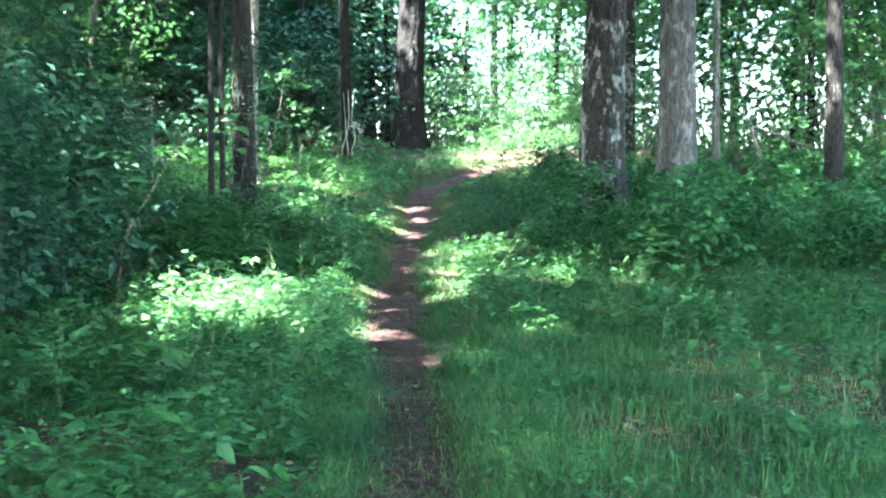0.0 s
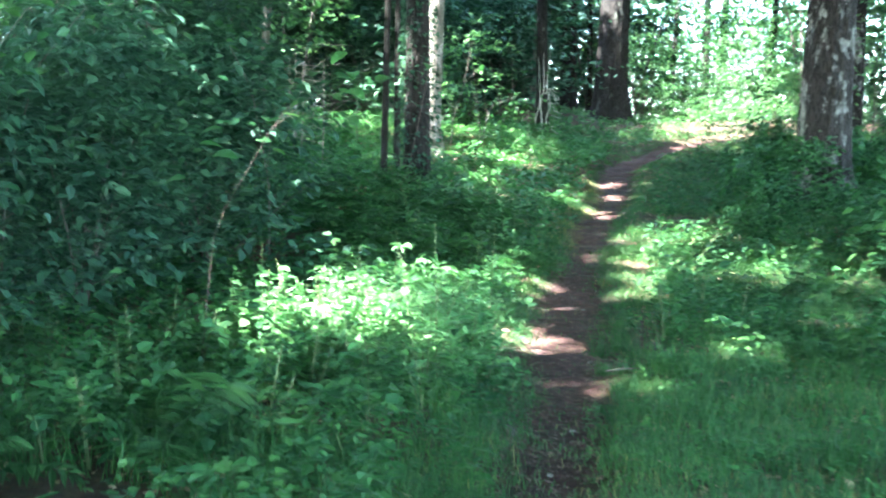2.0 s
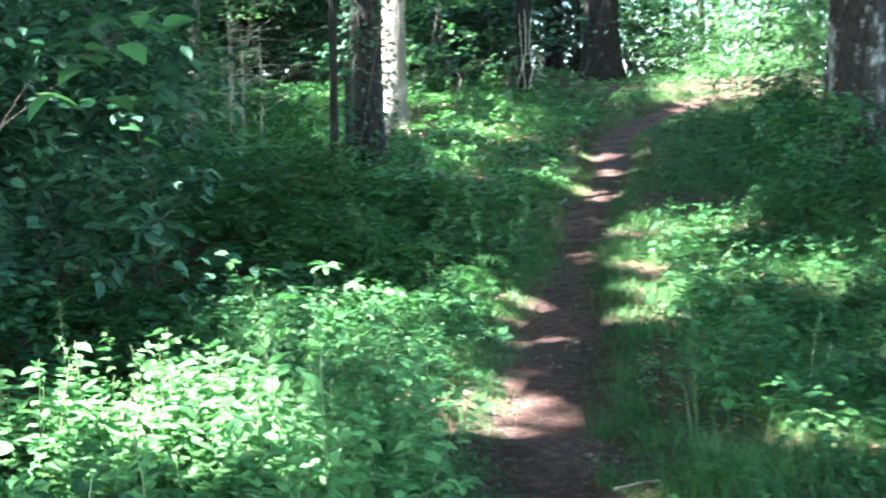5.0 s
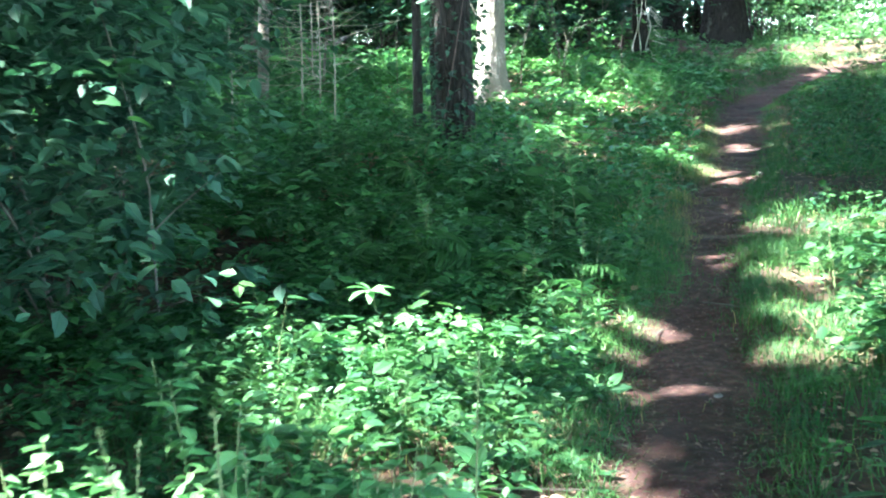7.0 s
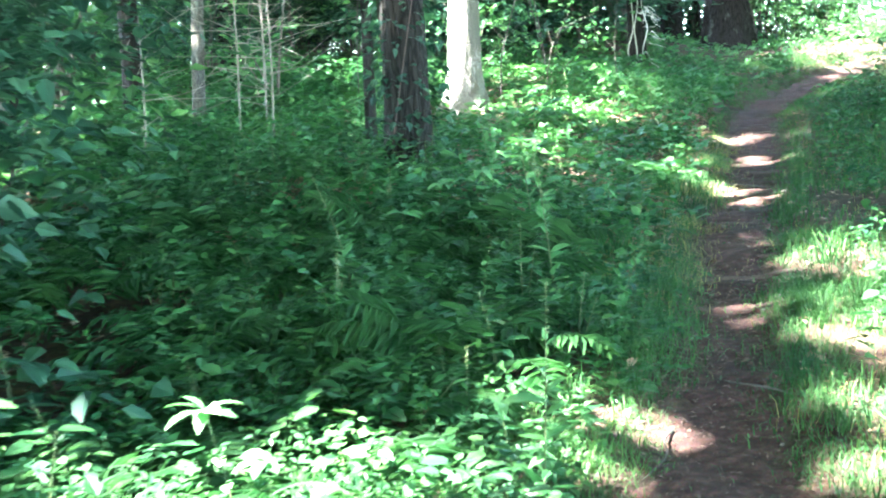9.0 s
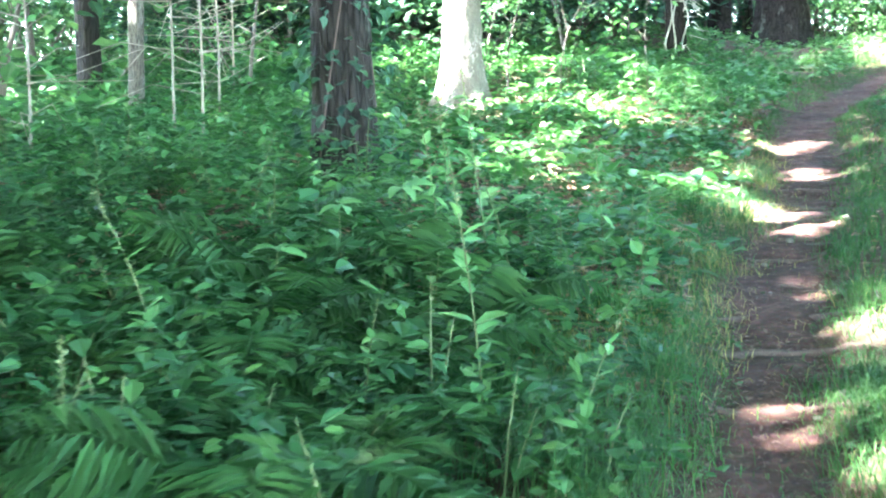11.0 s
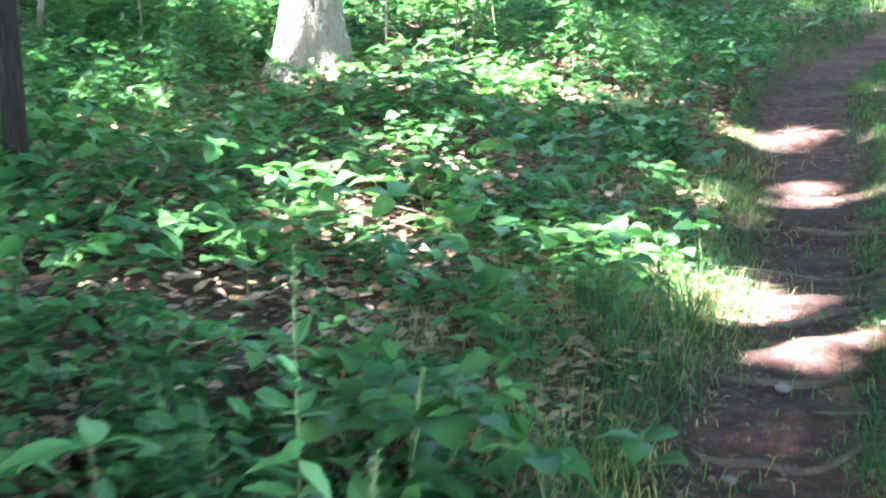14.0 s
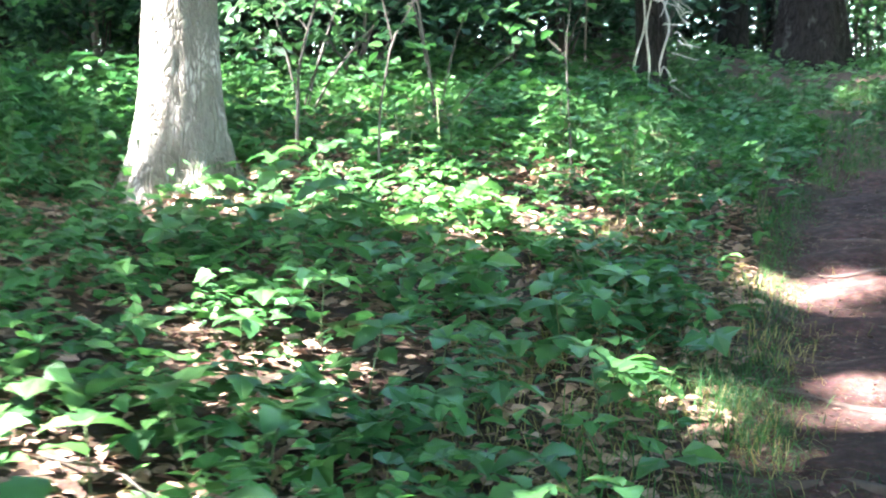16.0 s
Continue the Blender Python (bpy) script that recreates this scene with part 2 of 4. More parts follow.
def tube(points, radii, sides=6, ridges=0, seed=0, depth=0.0):
    """A round limb along points; ridges: bark plates that stand out by depth of the radius."""
    pts = np.asarray(points, float)
    n = len(pts)
    d = np.gradient(pts, axis=0)
    d /= np.linalg.norm(d, axis=1)[:, None] + 1e-9
    ref = np.where(np.abs(d[:, 2:3]) > 0.9, np.array([[1.0, 0, 0]]), np.array([[0, 0, 1.0]]))
    u = np.cross(d, ref)
    u /= np.linalg.norm(u, axis=1)[:, None]
    w = np.cross(d, u)
    a = np.linspace(0, 2 * np.pi, sides, endpoint=False)
    r = np.asarray(radii, float)[:, None] * np.ones((1, sides))
    if ridges:
        q = np.random.default_rng(seed)
        k = np.arange(n)[:, None]
        r = r * (1 + depth * np.sin(a[None] * ridges + 1.3 * np.sin(k * 0.31) + q.normal(0, 0.5, (1, sides))) + depth * q.normal(0, 0.5, (n, sides)))
    v = pts[:, None] + u[:, None] * (r * np.cos(a))[..., None] + w[:, None] * (r * np.sin(a))[..., None]
    i = np.arange(n - 1)[:, None] * sides
    j = np.arange(sides)[None]
    jn = (j + 1) % sides
    q4 = np.stack([i + j, i + jn, i + sides + jn, i + sides + j], -1).reshape(-1, 4)
    return v.reshape(-1, 3), q4


def joined(pieces):
    """(verts, quads) pieces into one."""
    vs, fs, at = [], [], 0
    for v, f in pieces:
        vs.append(v)
        fs.append(np.asarray(f) + at)
        at += len(v)
    return np.concatenate(vs), np.concatenate(fs)


# ---- the lie of the land ----
PROFILE_Y = (-60, -5, 8, 13, 16, 19, 21.5, 23.3, 25.2, 27.2, 30, 33, 37, 41, 46, 52, 80, 3000)
PROFILE_Z = (0, 0, 0.04, 0.06, 0.11, 0.37, 0.58, 0.70, 0.80, 0.98, 1.30, 1.68, 2.18, 2.62, 3.0, 3.15, 3.3, 3.3)
# the trail: how far along, its left edge, its right edge
EDGE_Y = (-30, -5, 4, 7, 9, 10, 11.5, 12, 12.7, 13.9, 15.4, 16.1, 16.6, 17.2, 17.9, 19, 20, 21.2, 22, 22.9, 23.9, 25.6, 27.4, 29.3, 30.8, 31.7, 32.8, 34.6, 35.7, 36.8)
EDGE_L = (0.40, -0.2, -0.25, -0.32, -0.40, -0.46, -0.56, -0.72, -0.76, -0.80, -0.90, -1.0, -0.92, -0.88, -0.77, -0.77, -0.79, -0.90, -0.95, -0.93, -0.76, -0.73, -0.79, -0.92, -0.99, -0.86, -0.66, -0.25, 0.1, 0.6)
EDGE_R = (0.80, 0.2, 0.12, 0.02, -0.08, -0.12, -0.03, 0.03, 0.0, -0.2, -0.19, -0.14, -0.31, -0.38, -0.46, -0.46, -0.44, -0.40, -0.37, -0.40, -0.30, -0.27, -0.2, -0.14, -0.14, 0.0, 0.35, 0.95, 1.5, 2.2)
TRAIL_Y, TRAIL_X = EDGE_Y, tuple((a + b) / 2 for a, b in zip(EDGE_L, EDGE_R))
TRAIL = np.array([(np.interp(y, TRAIL_Y, TRAIL_X), y) for y in np.arange(-12, 36.8, 0.25)] + [(1.4 + 0.26 * k, 36.8 + 0.2 * k * (1.0 - 0.012 * k)) for k in range(1, 30)])
TRAIL_HALF = np.interp(TRAIL[:, 1], EDGE_Y, (np.array(EDGE_R) - np.array(EDGE_L)) / 2 * np.interp(EDGE_Y, (0, 28, 34), (1, 1, 0.55)))


def trail_distance(x, y):
    """How far from the trail's middle line, less what the trail is wider there than usual."""
    x, y = np.atleast_1d(x).astype(float), np.atleast_1d(y).astype(float)
    best = np.full(x.shape, 99.0)
    for (tx, ty), w in zip(TRAIL, TRAIL_HALF):
        best = np.minimum(best, np.hypot(x - tx, y - ty) - (w - 0.2))
    return np.clip(best, 0, None)


def ease(v):
    v = np.clip(v, 0, 1)
    return v * v * (3 - 2 * v)


def wavy(x, y, s=1.0):
    return (np.sin(x * 1.7 * s + 0.6 * np.sin(y * 1.1 * s)) + np.sin(y * 2.1 * s + 1.7 + 0.8 * np.sin(x * 1.9 * s)) + np.sin((x + y) * 3.7 * s + 0.5)) / 3


def height(x, y):
    x, y = np.asarray(x, float), np.asarray(y, float)
    z = np.interp(y, PROFILE_Y, PROFILE_Z)
    hill = ease((y - 15) / 7)
    z = z + hill * (0.52 * ease((-x - 0.8) / 3.2) + 0.16 * ease((x - 0.5) / 3)) * ease((60 - y) / 20)
    near = ease((70 - np.hypot(x, y)) / 30)
    return z + near * (0.035 * wavy(x, y) + 0.012 * wavy(x + 3, y - 5, 3.1))


def floor_at(x, y):
    """The ground with the trodden hollow of the trail in it."""
    return height(x, y) - 0.07 * ease(1 - (trail_distance(x, y) - 0.1) / 0.34)


def spread(lo, hi, fine, growth):
    out = list(np.arange(lo, hi + 1e-6, fine))
    step = fine
    while out[-1] < 2500:
        step *= growth
        out.append(out[-1] + step)
    step = fine
    while out[0] > -2500:
        step *= growth
        out.insert(0, out[0] - step)
    return np.array(out)


GX, GY = spread(-8, 8, 0.16, 1.25), spread(0, 44, 0.16, 1.25)
gx, gy = np.meshgrid(GX, GY)
gz = floor_at(gx.ravel(), gy.ravel())
nx, ny = len(GX), len(GY)
i = (np.arange(ny - 1)[:, None] * nx + np.arange(nx - 1)[None]).reshape(-1, 1)
ground = new("ground", mesh_of("ground", np.stack([gx.ravel(), gy.ravel(), gz], 1), [i + np.array([[0, 1, nx + 1, nx]])], MAT_GROUND, True))
tagged(ground, "brown forest floor of leaf litter and dark soil", "ground", kind="structure")

# the trail: a ribbon of bare earth with ragged edges and low cross ridges
cols = 15
tv = []
tan_ = np.gradient(TRAIL, axis=0)
tan_ /= np.linalg.norm(tan_, axis=1)[:, None]
fine_s = np.arange(0, len(TRAIL) - 1, 0.2)
for s in fine_s:
    k = int(s)
    c = TRAIL[k] * (1 - s + k) + TRAIL[k + 1] * (s - k)
    nrm = np.array([-tan_[k][1], tan_[k][0]])
    half_w = TRAIL_HALF[k] + 0.03 + 0.02 * math.sin(s * 0.37) + 0.025 * math.sin(s * 1.13 + 1)
    for j in range(cols):
        u = (j / (cols - 1) * 2 - 1)
        rag = 0.035 * math.sin(s * 2.3 + u * 3) + 0.03 * math.sin(s * 5.1 - u)
        tv.append((*(c + nrm * u * (half_w + rag)), u))
tv = np.array(tv)
steps = np.clip(np.sin(tv[:, 1] * 7.2 + 1.2 * np.sin(tv[:, 1] * 1.3) + 0.8 * np.sin(tv[:, 0] * 5)), -0.3, 1) * np.interp(tv[:, 1], (12, 19, 22), (0.006, 0.012, 0.03))
tz = floor_at(tv[:, 0], tv[:, 1]) + 0.016 + steps * (1 - tv[:, 2] ** 2) - 0.03 * np.abs(tv[:, 2]) ** 6 + 0.010 * wavy(tv[:, 0] * 2, tv[:, 1] * 2, 2.0)
i = (np.arange(len(fine_s) - 1)[:, None] * cols + np.arange(cols - 1)[None]).reshape(-1, 1)
path = new("path", mesh_of("path", np.stack([tv[:, 0], tv[:, 1], tz], 1), [i + np.array([[0, 1, cols + 1, cols]])], MAT_PATH, True))
tagged(path, "narrow trodden footpath of bare reddish-brown earth", "path", kind="structure")

# ---- sun patches on the ground: unseen crown leaves are left out to light them ----
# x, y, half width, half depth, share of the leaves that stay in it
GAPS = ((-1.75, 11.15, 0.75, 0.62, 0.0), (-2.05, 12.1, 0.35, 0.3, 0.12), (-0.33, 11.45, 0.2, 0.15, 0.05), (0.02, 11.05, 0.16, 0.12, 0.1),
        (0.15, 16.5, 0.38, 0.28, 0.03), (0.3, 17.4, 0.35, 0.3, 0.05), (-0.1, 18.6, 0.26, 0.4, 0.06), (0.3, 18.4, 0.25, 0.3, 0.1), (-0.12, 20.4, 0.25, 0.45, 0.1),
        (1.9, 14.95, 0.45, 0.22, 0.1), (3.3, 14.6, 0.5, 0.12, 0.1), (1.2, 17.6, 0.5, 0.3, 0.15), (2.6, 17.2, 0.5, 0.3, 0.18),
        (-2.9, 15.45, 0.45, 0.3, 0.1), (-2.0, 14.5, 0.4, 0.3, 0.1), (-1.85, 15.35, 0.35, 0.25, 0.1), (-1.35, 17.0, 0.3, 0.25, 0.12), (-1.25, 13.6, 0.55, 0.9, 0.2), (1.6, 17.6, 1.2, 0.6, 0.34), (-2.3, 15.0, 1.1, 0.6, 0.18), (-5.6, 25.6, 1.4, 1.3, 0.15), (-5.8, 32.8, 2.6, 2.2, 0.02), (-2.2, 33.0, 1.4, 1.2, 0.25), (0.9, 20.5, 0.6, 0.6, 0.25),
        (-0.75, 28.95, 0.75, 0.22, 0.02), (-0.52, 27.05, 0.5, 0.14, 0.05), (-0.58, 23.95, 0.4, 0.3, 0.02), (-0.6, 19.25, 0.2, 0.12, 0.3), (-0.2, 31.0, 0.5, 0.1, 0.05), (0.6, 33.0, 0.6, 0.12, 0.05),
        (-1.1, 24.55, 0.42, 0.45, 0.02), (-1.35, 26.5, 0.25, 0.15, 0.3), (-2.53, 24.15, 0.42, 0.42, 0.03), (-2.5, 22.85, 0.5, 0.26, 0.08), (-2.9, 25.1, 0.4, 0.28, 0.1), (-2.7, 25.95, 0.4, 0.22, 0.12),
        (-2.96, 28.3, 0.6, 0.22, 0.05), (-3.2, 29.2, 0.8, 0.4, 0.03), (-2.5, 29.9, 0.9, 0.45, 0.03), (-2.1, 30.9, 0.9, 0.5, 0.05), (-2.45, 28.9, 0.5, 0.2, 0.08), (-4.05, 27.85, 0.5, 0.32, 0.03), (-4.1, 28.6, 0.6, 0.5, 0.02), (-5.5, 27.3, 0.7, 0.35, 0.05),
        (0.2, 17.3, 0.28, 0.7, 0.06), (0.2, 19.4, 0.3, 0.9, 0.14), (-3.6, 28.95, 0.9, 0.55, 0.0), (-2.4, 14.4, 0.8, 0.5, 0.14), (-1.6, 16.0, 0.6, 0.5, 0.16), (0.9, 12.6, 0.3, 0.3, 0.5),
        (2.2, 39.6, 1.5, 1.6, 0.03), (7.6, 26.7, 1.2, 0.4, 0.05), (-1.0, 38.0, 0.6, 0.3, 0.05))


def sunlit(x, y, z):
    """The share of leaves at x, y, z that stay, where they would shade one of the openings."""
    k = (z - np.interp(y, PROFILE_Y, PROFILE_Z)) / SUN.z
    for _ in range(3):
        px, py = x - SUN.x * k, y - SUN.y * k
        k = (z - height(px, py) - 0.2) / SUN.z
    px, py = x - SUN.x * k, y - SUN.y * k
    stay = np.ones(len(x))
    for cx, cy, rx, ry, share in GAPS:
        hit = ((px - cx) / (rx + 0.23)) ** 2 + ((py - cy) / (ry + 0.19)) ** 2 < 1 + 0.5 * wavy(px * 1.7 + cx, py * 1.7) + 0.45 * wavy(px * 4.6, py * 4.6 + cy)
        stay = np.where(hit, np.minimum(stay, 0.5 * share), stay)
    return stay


# ---- trees ----
def trunk_mesh(name, radius, tall, lean, material, sides, rings, flare, seed, depth):
    """A tapered trunk with a root flare of buttresses and standing bark ridges."""
    q = np.random.default_rng(seed)
    z = np.concatenate([np.linspace(-0.35, 5.5, rings), np.linspace(5.9, tall, 14)])
    sway = 0.06 * radius * np.sin(z * 0.7 + seed)
    pts = np.stack([lean[0] * z + sway, lean[1] * z + 0.5 * sway, z], 1)
    r = radius * (1 - 0.62 * np.clip(z, 0, None) / tall)
    v, f = tube(pts, r, sides, max(5, sides // 4), seed, depth)
    a = np.arctan2(v[:, 1] - np.repeat(pts[:, 1], sides), v[:, 0] - np.repeat(pts[:, 0], sides))
    k = q.integers(4, 7)
    lobes = 0.55 + 0.45 * np.sin(a * k + q.uniform(0, 6))
    swell = flare * np.exp(-np.clip(v[:, 2] + 0.1, 0, None) / (0.7 * radius + 0.12)) * (0.45 + 0.75 * lobes)
    v[:, 0] += (v[:, 0] - np.repeat(pts[:, 0], sides)) * swell
    v[:, 1] += (v[:, 1] - np.repeat(pts[:, 1], sides)) * swell
    return mesh_of(name, v, [f], material, True)


def limb_mesh(start, end, r0, r1, material, seed, bend=0.3):
    q = np.random.default_rng(seed)
    s = np.linspace(0, 1, 8)[:, None]
    a, b = np.array(start, float), np.array(end, float)
    pts = a * (1 - s) + b * s + np.sin(s * 3.1) * q.normal(0, bend, 3) * np.array([1, 1, 0.7]) + np.sin(s * 7) * q.normal(0, 0.2 * bend, 3)
    v, f = tube(pts, r0 * (1 - s[:, 0]) + r1 * s[:, 0], 7, 4, seed, 0.06)
    return mesh_of("limb", v, [f], material, True)


# x, y, radius, height, lean in x, bark: 0 dark furrowed, 1 lichened, 2 pale grey, 3 shaggy
KNOWN = ((-1.2, 45.6, 0.55, 17, 0.02, 0), (3.2, 25.7, 0.46, 16, 0.01, 1), (5.05, 27.6, 0.43, 16, -0.01, 3), (8.3, 27.2, 0.21, 14, -0.01, 0),
         (-3.42, 22.1, 0.2, 14, -0.015, 0), (-4.37, 28.5, 0.22, 15, 0.03, 2), (-2.66, 36.0, 0.16, 13, -0.02, 0), (4.65, 32.0, 0.16, 13, 0.0, 1))
# the trunk at -7.3, 26.27 is set to throw a shadow stripe on the pale tree
THIN = ((-10.1, 30, 0.17, 0.0), (-5.0, 45, 0.15, 0.01), (-3.3, 41, 0.14, 0.02), (-2.9, 50, 0.32, 0.0), (-2.2, 52, 0.12, -0.02), (-4.36, 24.05, 0.06, 0.01), (-4.14, 24.1, 0.055, -0.008), (1.0, 65, 0.15, 0.03),
        (2.8, 70, 0.25, 0.0), (3.9, 76, 0.3, 0.01), (4.7, 58, 0.17, 0.09), (6.4, 30, 0.1, -0.01), (9.8, 36, 0.1, 0.02), (9.6, 33.5, 0.12, 0.0),
        (-7.3, 26.27, 0.085, 0.05), (-9.6, 25.7, 0.12, 0.0), (-6.2, 37, 0.13, 0.03), (-8.6, 40, 0.2, 0.0), (-11, 36, 0.16, -0.03), (-7.6, 44, 0.17, 0.02))
BARKS = (MAT_OAK, MAT_LICHEN, MAT_DAPPLED_BARK, MAT_SHAGGY)
WORDS = ("tall forest tree with dark deeply furrowed bark", "big forest tree with lichen-spotted grey-brown bark",
         "forest tree with pale grey sunlit bark and flared roots", "big forest tree with shaggy fibrous grey bark")
trees = []
for n, (x, y, r, tall, lean, bark) in enumerate(KNOWN):
    t = thing("tree", WORDS[bark], "tree", (x, y, float(height(x, y))))
    part("trunk", trunk_mesh("trunk", r, tall, (lean, 0), BARKS[bark], 56, 90, 1.2 if bark == 2 else 0.55, n + 3, 0.035), t)
    trees.append((x, y, r, tall, lean, bark, t))
slim = [trunk_mesh("trunk", 0.15, 14, (0, 0), (MAT_OAK, MAT_LICHEN, MAT_SLIM)[b], 16, 24, 0.4, 40 + b, 0.05) for b in (0, 1, 2)]
spots = [(x, y, r, lean) for x, y, r, lean in THIN]
q = np.random.default_rng(21)
while len(spots) < 88:
    x, y = q.uniform(-32, 30), q.uniform(-28, 82)
    clear = trail_distance(x, y)[0]
    if clear < 4 or (y > 2 and y < 44 and -0.36 * y - 1.5 < x < 0.37 * y + 1) or (y > 44 and 0.0 < x / y < 0.11 and q.random() < 0.75):
        continue
    if y > 14 and y < 36 and x > -0.85 * y + 10 and x < -2 and x > -11:
        continue
    if min((x - s[0]) ** 2 + (y - s[1]) ** 2 for s in spots) < 5:
        continue
    spots.append((x, y, q.uniform(0.1, 0.26), q.normal(0, 0.015)))
for n, (x, y, r, lean) in enumerate(spots):
    b = n % 3 if n % 5 else 0
    t = thing("tree", ("slender dark-barked forest tree", "slender forest tree with mottled bark", "slender forest tree with smooth grey bark")[b], "tree", (x, y, float(height(x, y))), "slender forest trees", 40.0 * n)
    p = part("trunk", slim[b], t)
    p.scale = (r / 0.15, r / 0.15, 1)
    p.rotation_euler = (0, lean, -radians(40.0 * n))
    trees.append((x, y, r, 14, lean, b, t))
TX = np.array([(t[0], t[1]) for t in trees])

# limbs that carry the crowns
for n, (x, y, r, tall, lean, bark, t) in enumerate(trees):
    q = np.random.default_rng(300 + n)
    m = BARKS[bark]
    for k in range(5 if n < len(KNOWN) else 3):
        z0 = tall * q.uniform(0.52, 0.85)
        a = q.uniform(0, 6.28)
        reach = q.uniform(1.8, 3.6)
        end = (lean * z0 + reach * math.cos(a), reach * math.sin(a), z0 + q.uniform(0.4, 1.8))
        part("limb", limb_mesh((lean * z0, 0, z0), end, r * 0.3, r * 0.06, m, n * 11 + k), t.children[0] if n < len(KNOWN) else t)

# crowns: each leaf spray belongs to the tree that stands nearest
q = np.random.default_rng(5)
N = 125000
cx, cy, cz = q.uniform(-32, 28, N), q.uniform(-30, 80, N), q.uniform(8.5, 15.0, N)
# more leaves, mostly out of view, added along the sun to deepen chosen shade
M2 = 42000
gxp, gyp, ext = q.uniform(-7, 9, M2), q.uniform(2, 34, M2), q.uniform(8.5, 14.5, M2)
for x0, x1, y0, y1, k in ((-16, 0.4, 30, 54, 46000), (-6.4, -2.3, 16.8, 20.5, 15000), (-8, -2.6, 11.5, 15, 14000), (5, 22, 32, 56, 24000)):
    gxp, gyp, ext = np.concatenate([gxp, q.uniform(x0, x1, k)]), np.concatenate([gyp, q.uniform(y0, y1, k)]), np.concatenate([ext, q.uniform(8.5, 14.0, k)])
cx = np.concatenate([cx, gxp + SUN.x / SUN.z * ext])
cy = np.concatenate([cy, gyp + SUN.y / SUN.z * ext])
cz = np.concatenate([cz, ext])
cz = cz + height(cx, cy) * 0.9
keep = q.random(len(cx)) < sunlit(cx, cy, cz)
airy = wavy(cx * 0.35, cy * 0.35) + 0.6 * wavy(cx * 0.9 + 4, cy * 0.9)
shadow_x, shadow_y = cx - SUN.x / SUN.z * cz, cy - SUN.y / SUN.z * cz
# leaves thinned where they would keep the sun off glade, bank and right edge
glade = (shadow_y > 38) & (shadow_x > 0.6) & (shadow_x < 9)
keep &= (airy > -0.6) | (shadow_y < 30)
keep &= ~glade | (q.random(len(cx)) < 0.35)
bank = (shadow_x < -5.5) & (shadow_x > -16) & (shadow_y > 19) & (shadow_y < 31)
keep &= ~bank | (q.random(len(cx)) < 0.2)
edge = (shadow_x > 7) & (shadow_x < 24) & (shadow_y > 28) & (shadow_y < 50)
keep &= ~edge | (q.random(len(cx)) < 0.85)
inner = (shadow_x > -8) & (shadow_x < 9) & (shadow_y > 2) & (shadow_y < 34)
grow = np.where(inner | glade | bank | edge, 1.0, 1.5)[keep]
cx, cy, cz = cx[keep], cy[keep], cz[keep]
owner = np.zeros(len(cx), int)
best = np.full(len(cx), 1e9)
for n, (x, y) in enumerate(TX):
    d = (cx - x) ** 2 + (cy - y) ** 2
    near = d < best
    owner[near], best[near] = n, d[near]
for n, t in enumerate(trees):
    s = owner == n
    k = int(s.sum())
    if not k:
        continue
    base = np.stack([cx[s], cy[s], cz[s]], 1) - np.array(t[6].matrix_world.translation)
    a = -t[6].matrix_world.to_euler().z
    base[:, :2] = np.stack([base[:, 0] * math.cos(a) - base[:, 1] * math.sin(a), base[:, 0] * math.sin(a) + base[:, 1] * math.cos(a)], 1)
    v, f = leaves(base, q.uniform(0, 6.28, k), q.normal(-0.1, 0.35, k), q.normal(0, 0.35, k), q.uniform(0.35, 0.55, k) * grow[s], q.uniform(0.28, 0.42, k) * grow[s], DIAMOND)
    part("crown", mesh_of("crown", v, [f], MAT_CROWN), t[6], "dense green leaf canopy")


# ---- shrubs, saplings, ferns ----
def foliage(seed, n, tall, spread_, size, material, floor=0.15, layers=0):
    """A bush's leaves in uneven tufts round its twigs; layers: level sheets of leaves, as on shaded branches."""
    q = np.random.default_rng(seed)
    floor = 0.03 if tall > 6 else floor
    tufts = max(10, n // 22)
    a, rad = q.uniform(0, 6.28, tufts), spread_ * np.sqrt(q.uniform(0.02, 1, tufts))
    tz_ = tall * (floor + (1 - floor) * q.random(tufts) ** 0.8)
    if layers:
        tz_ = np.round(tz_ / tall * layers) / layers * tall + q.normal(0, 0.03, tufts)
    fall = np.clip(1.15 - (tz_ / tall) ** 2 * 0.75, 0.2, 1)
    centre = np.stack([rad * fall * np.cos(a), rad * fall * np.sin(a), tz_], 1)
    w = q.integers(0, tufts, n)
    template = DIAMOND if size > 0.2 else OVATE
    off = q.normal(0, 1, (n, 3)) * np.array([0.17, 0.17, 0.05 if layers else 0.10]) * (0.5 + tall * 0.35)
    base = centre[w] + off
    base[:, 2] = np.clip(base[:, 2], 0.04, None)
    yaw = np.arctan2(off[:, 1], off[:, 0]) + q.normal(0, 0.7, n)
    ln = size * q.uniform(0.65, 1.3, n)
    v, f = leaves(base, yaw, q.normal(-0.15, 0.35, n), q.normal(0, 0.4, n), ln, ln * q.uniform(0.5, 0.7, n), template)
    return mesh_of("foliage", v, [f], material), centre


def stem_meshes(seed, centres, count, thick, material):
    q = np.random.default_rng(seed)
    made = []
    for k in q.choice(len(centres), min(count, len(centres)), replace=False):
        end = centres[k]
        s = np.linspace(0, 1, 6)[:, None]
        foot = np.array([q.normal(0, 0.06), q.normal(0, 0.06), -0.05])
        pts = foot * (1 - s) + end * s
        pts[:, :2] *= 0.25 + 0.75 * s ** 0.8
        v, f = tube(pts, thick * (1 - 0.75 * s[:, 0]), 5)
        made.append(mesh_of("stem", v, [f], material, True))
    return made


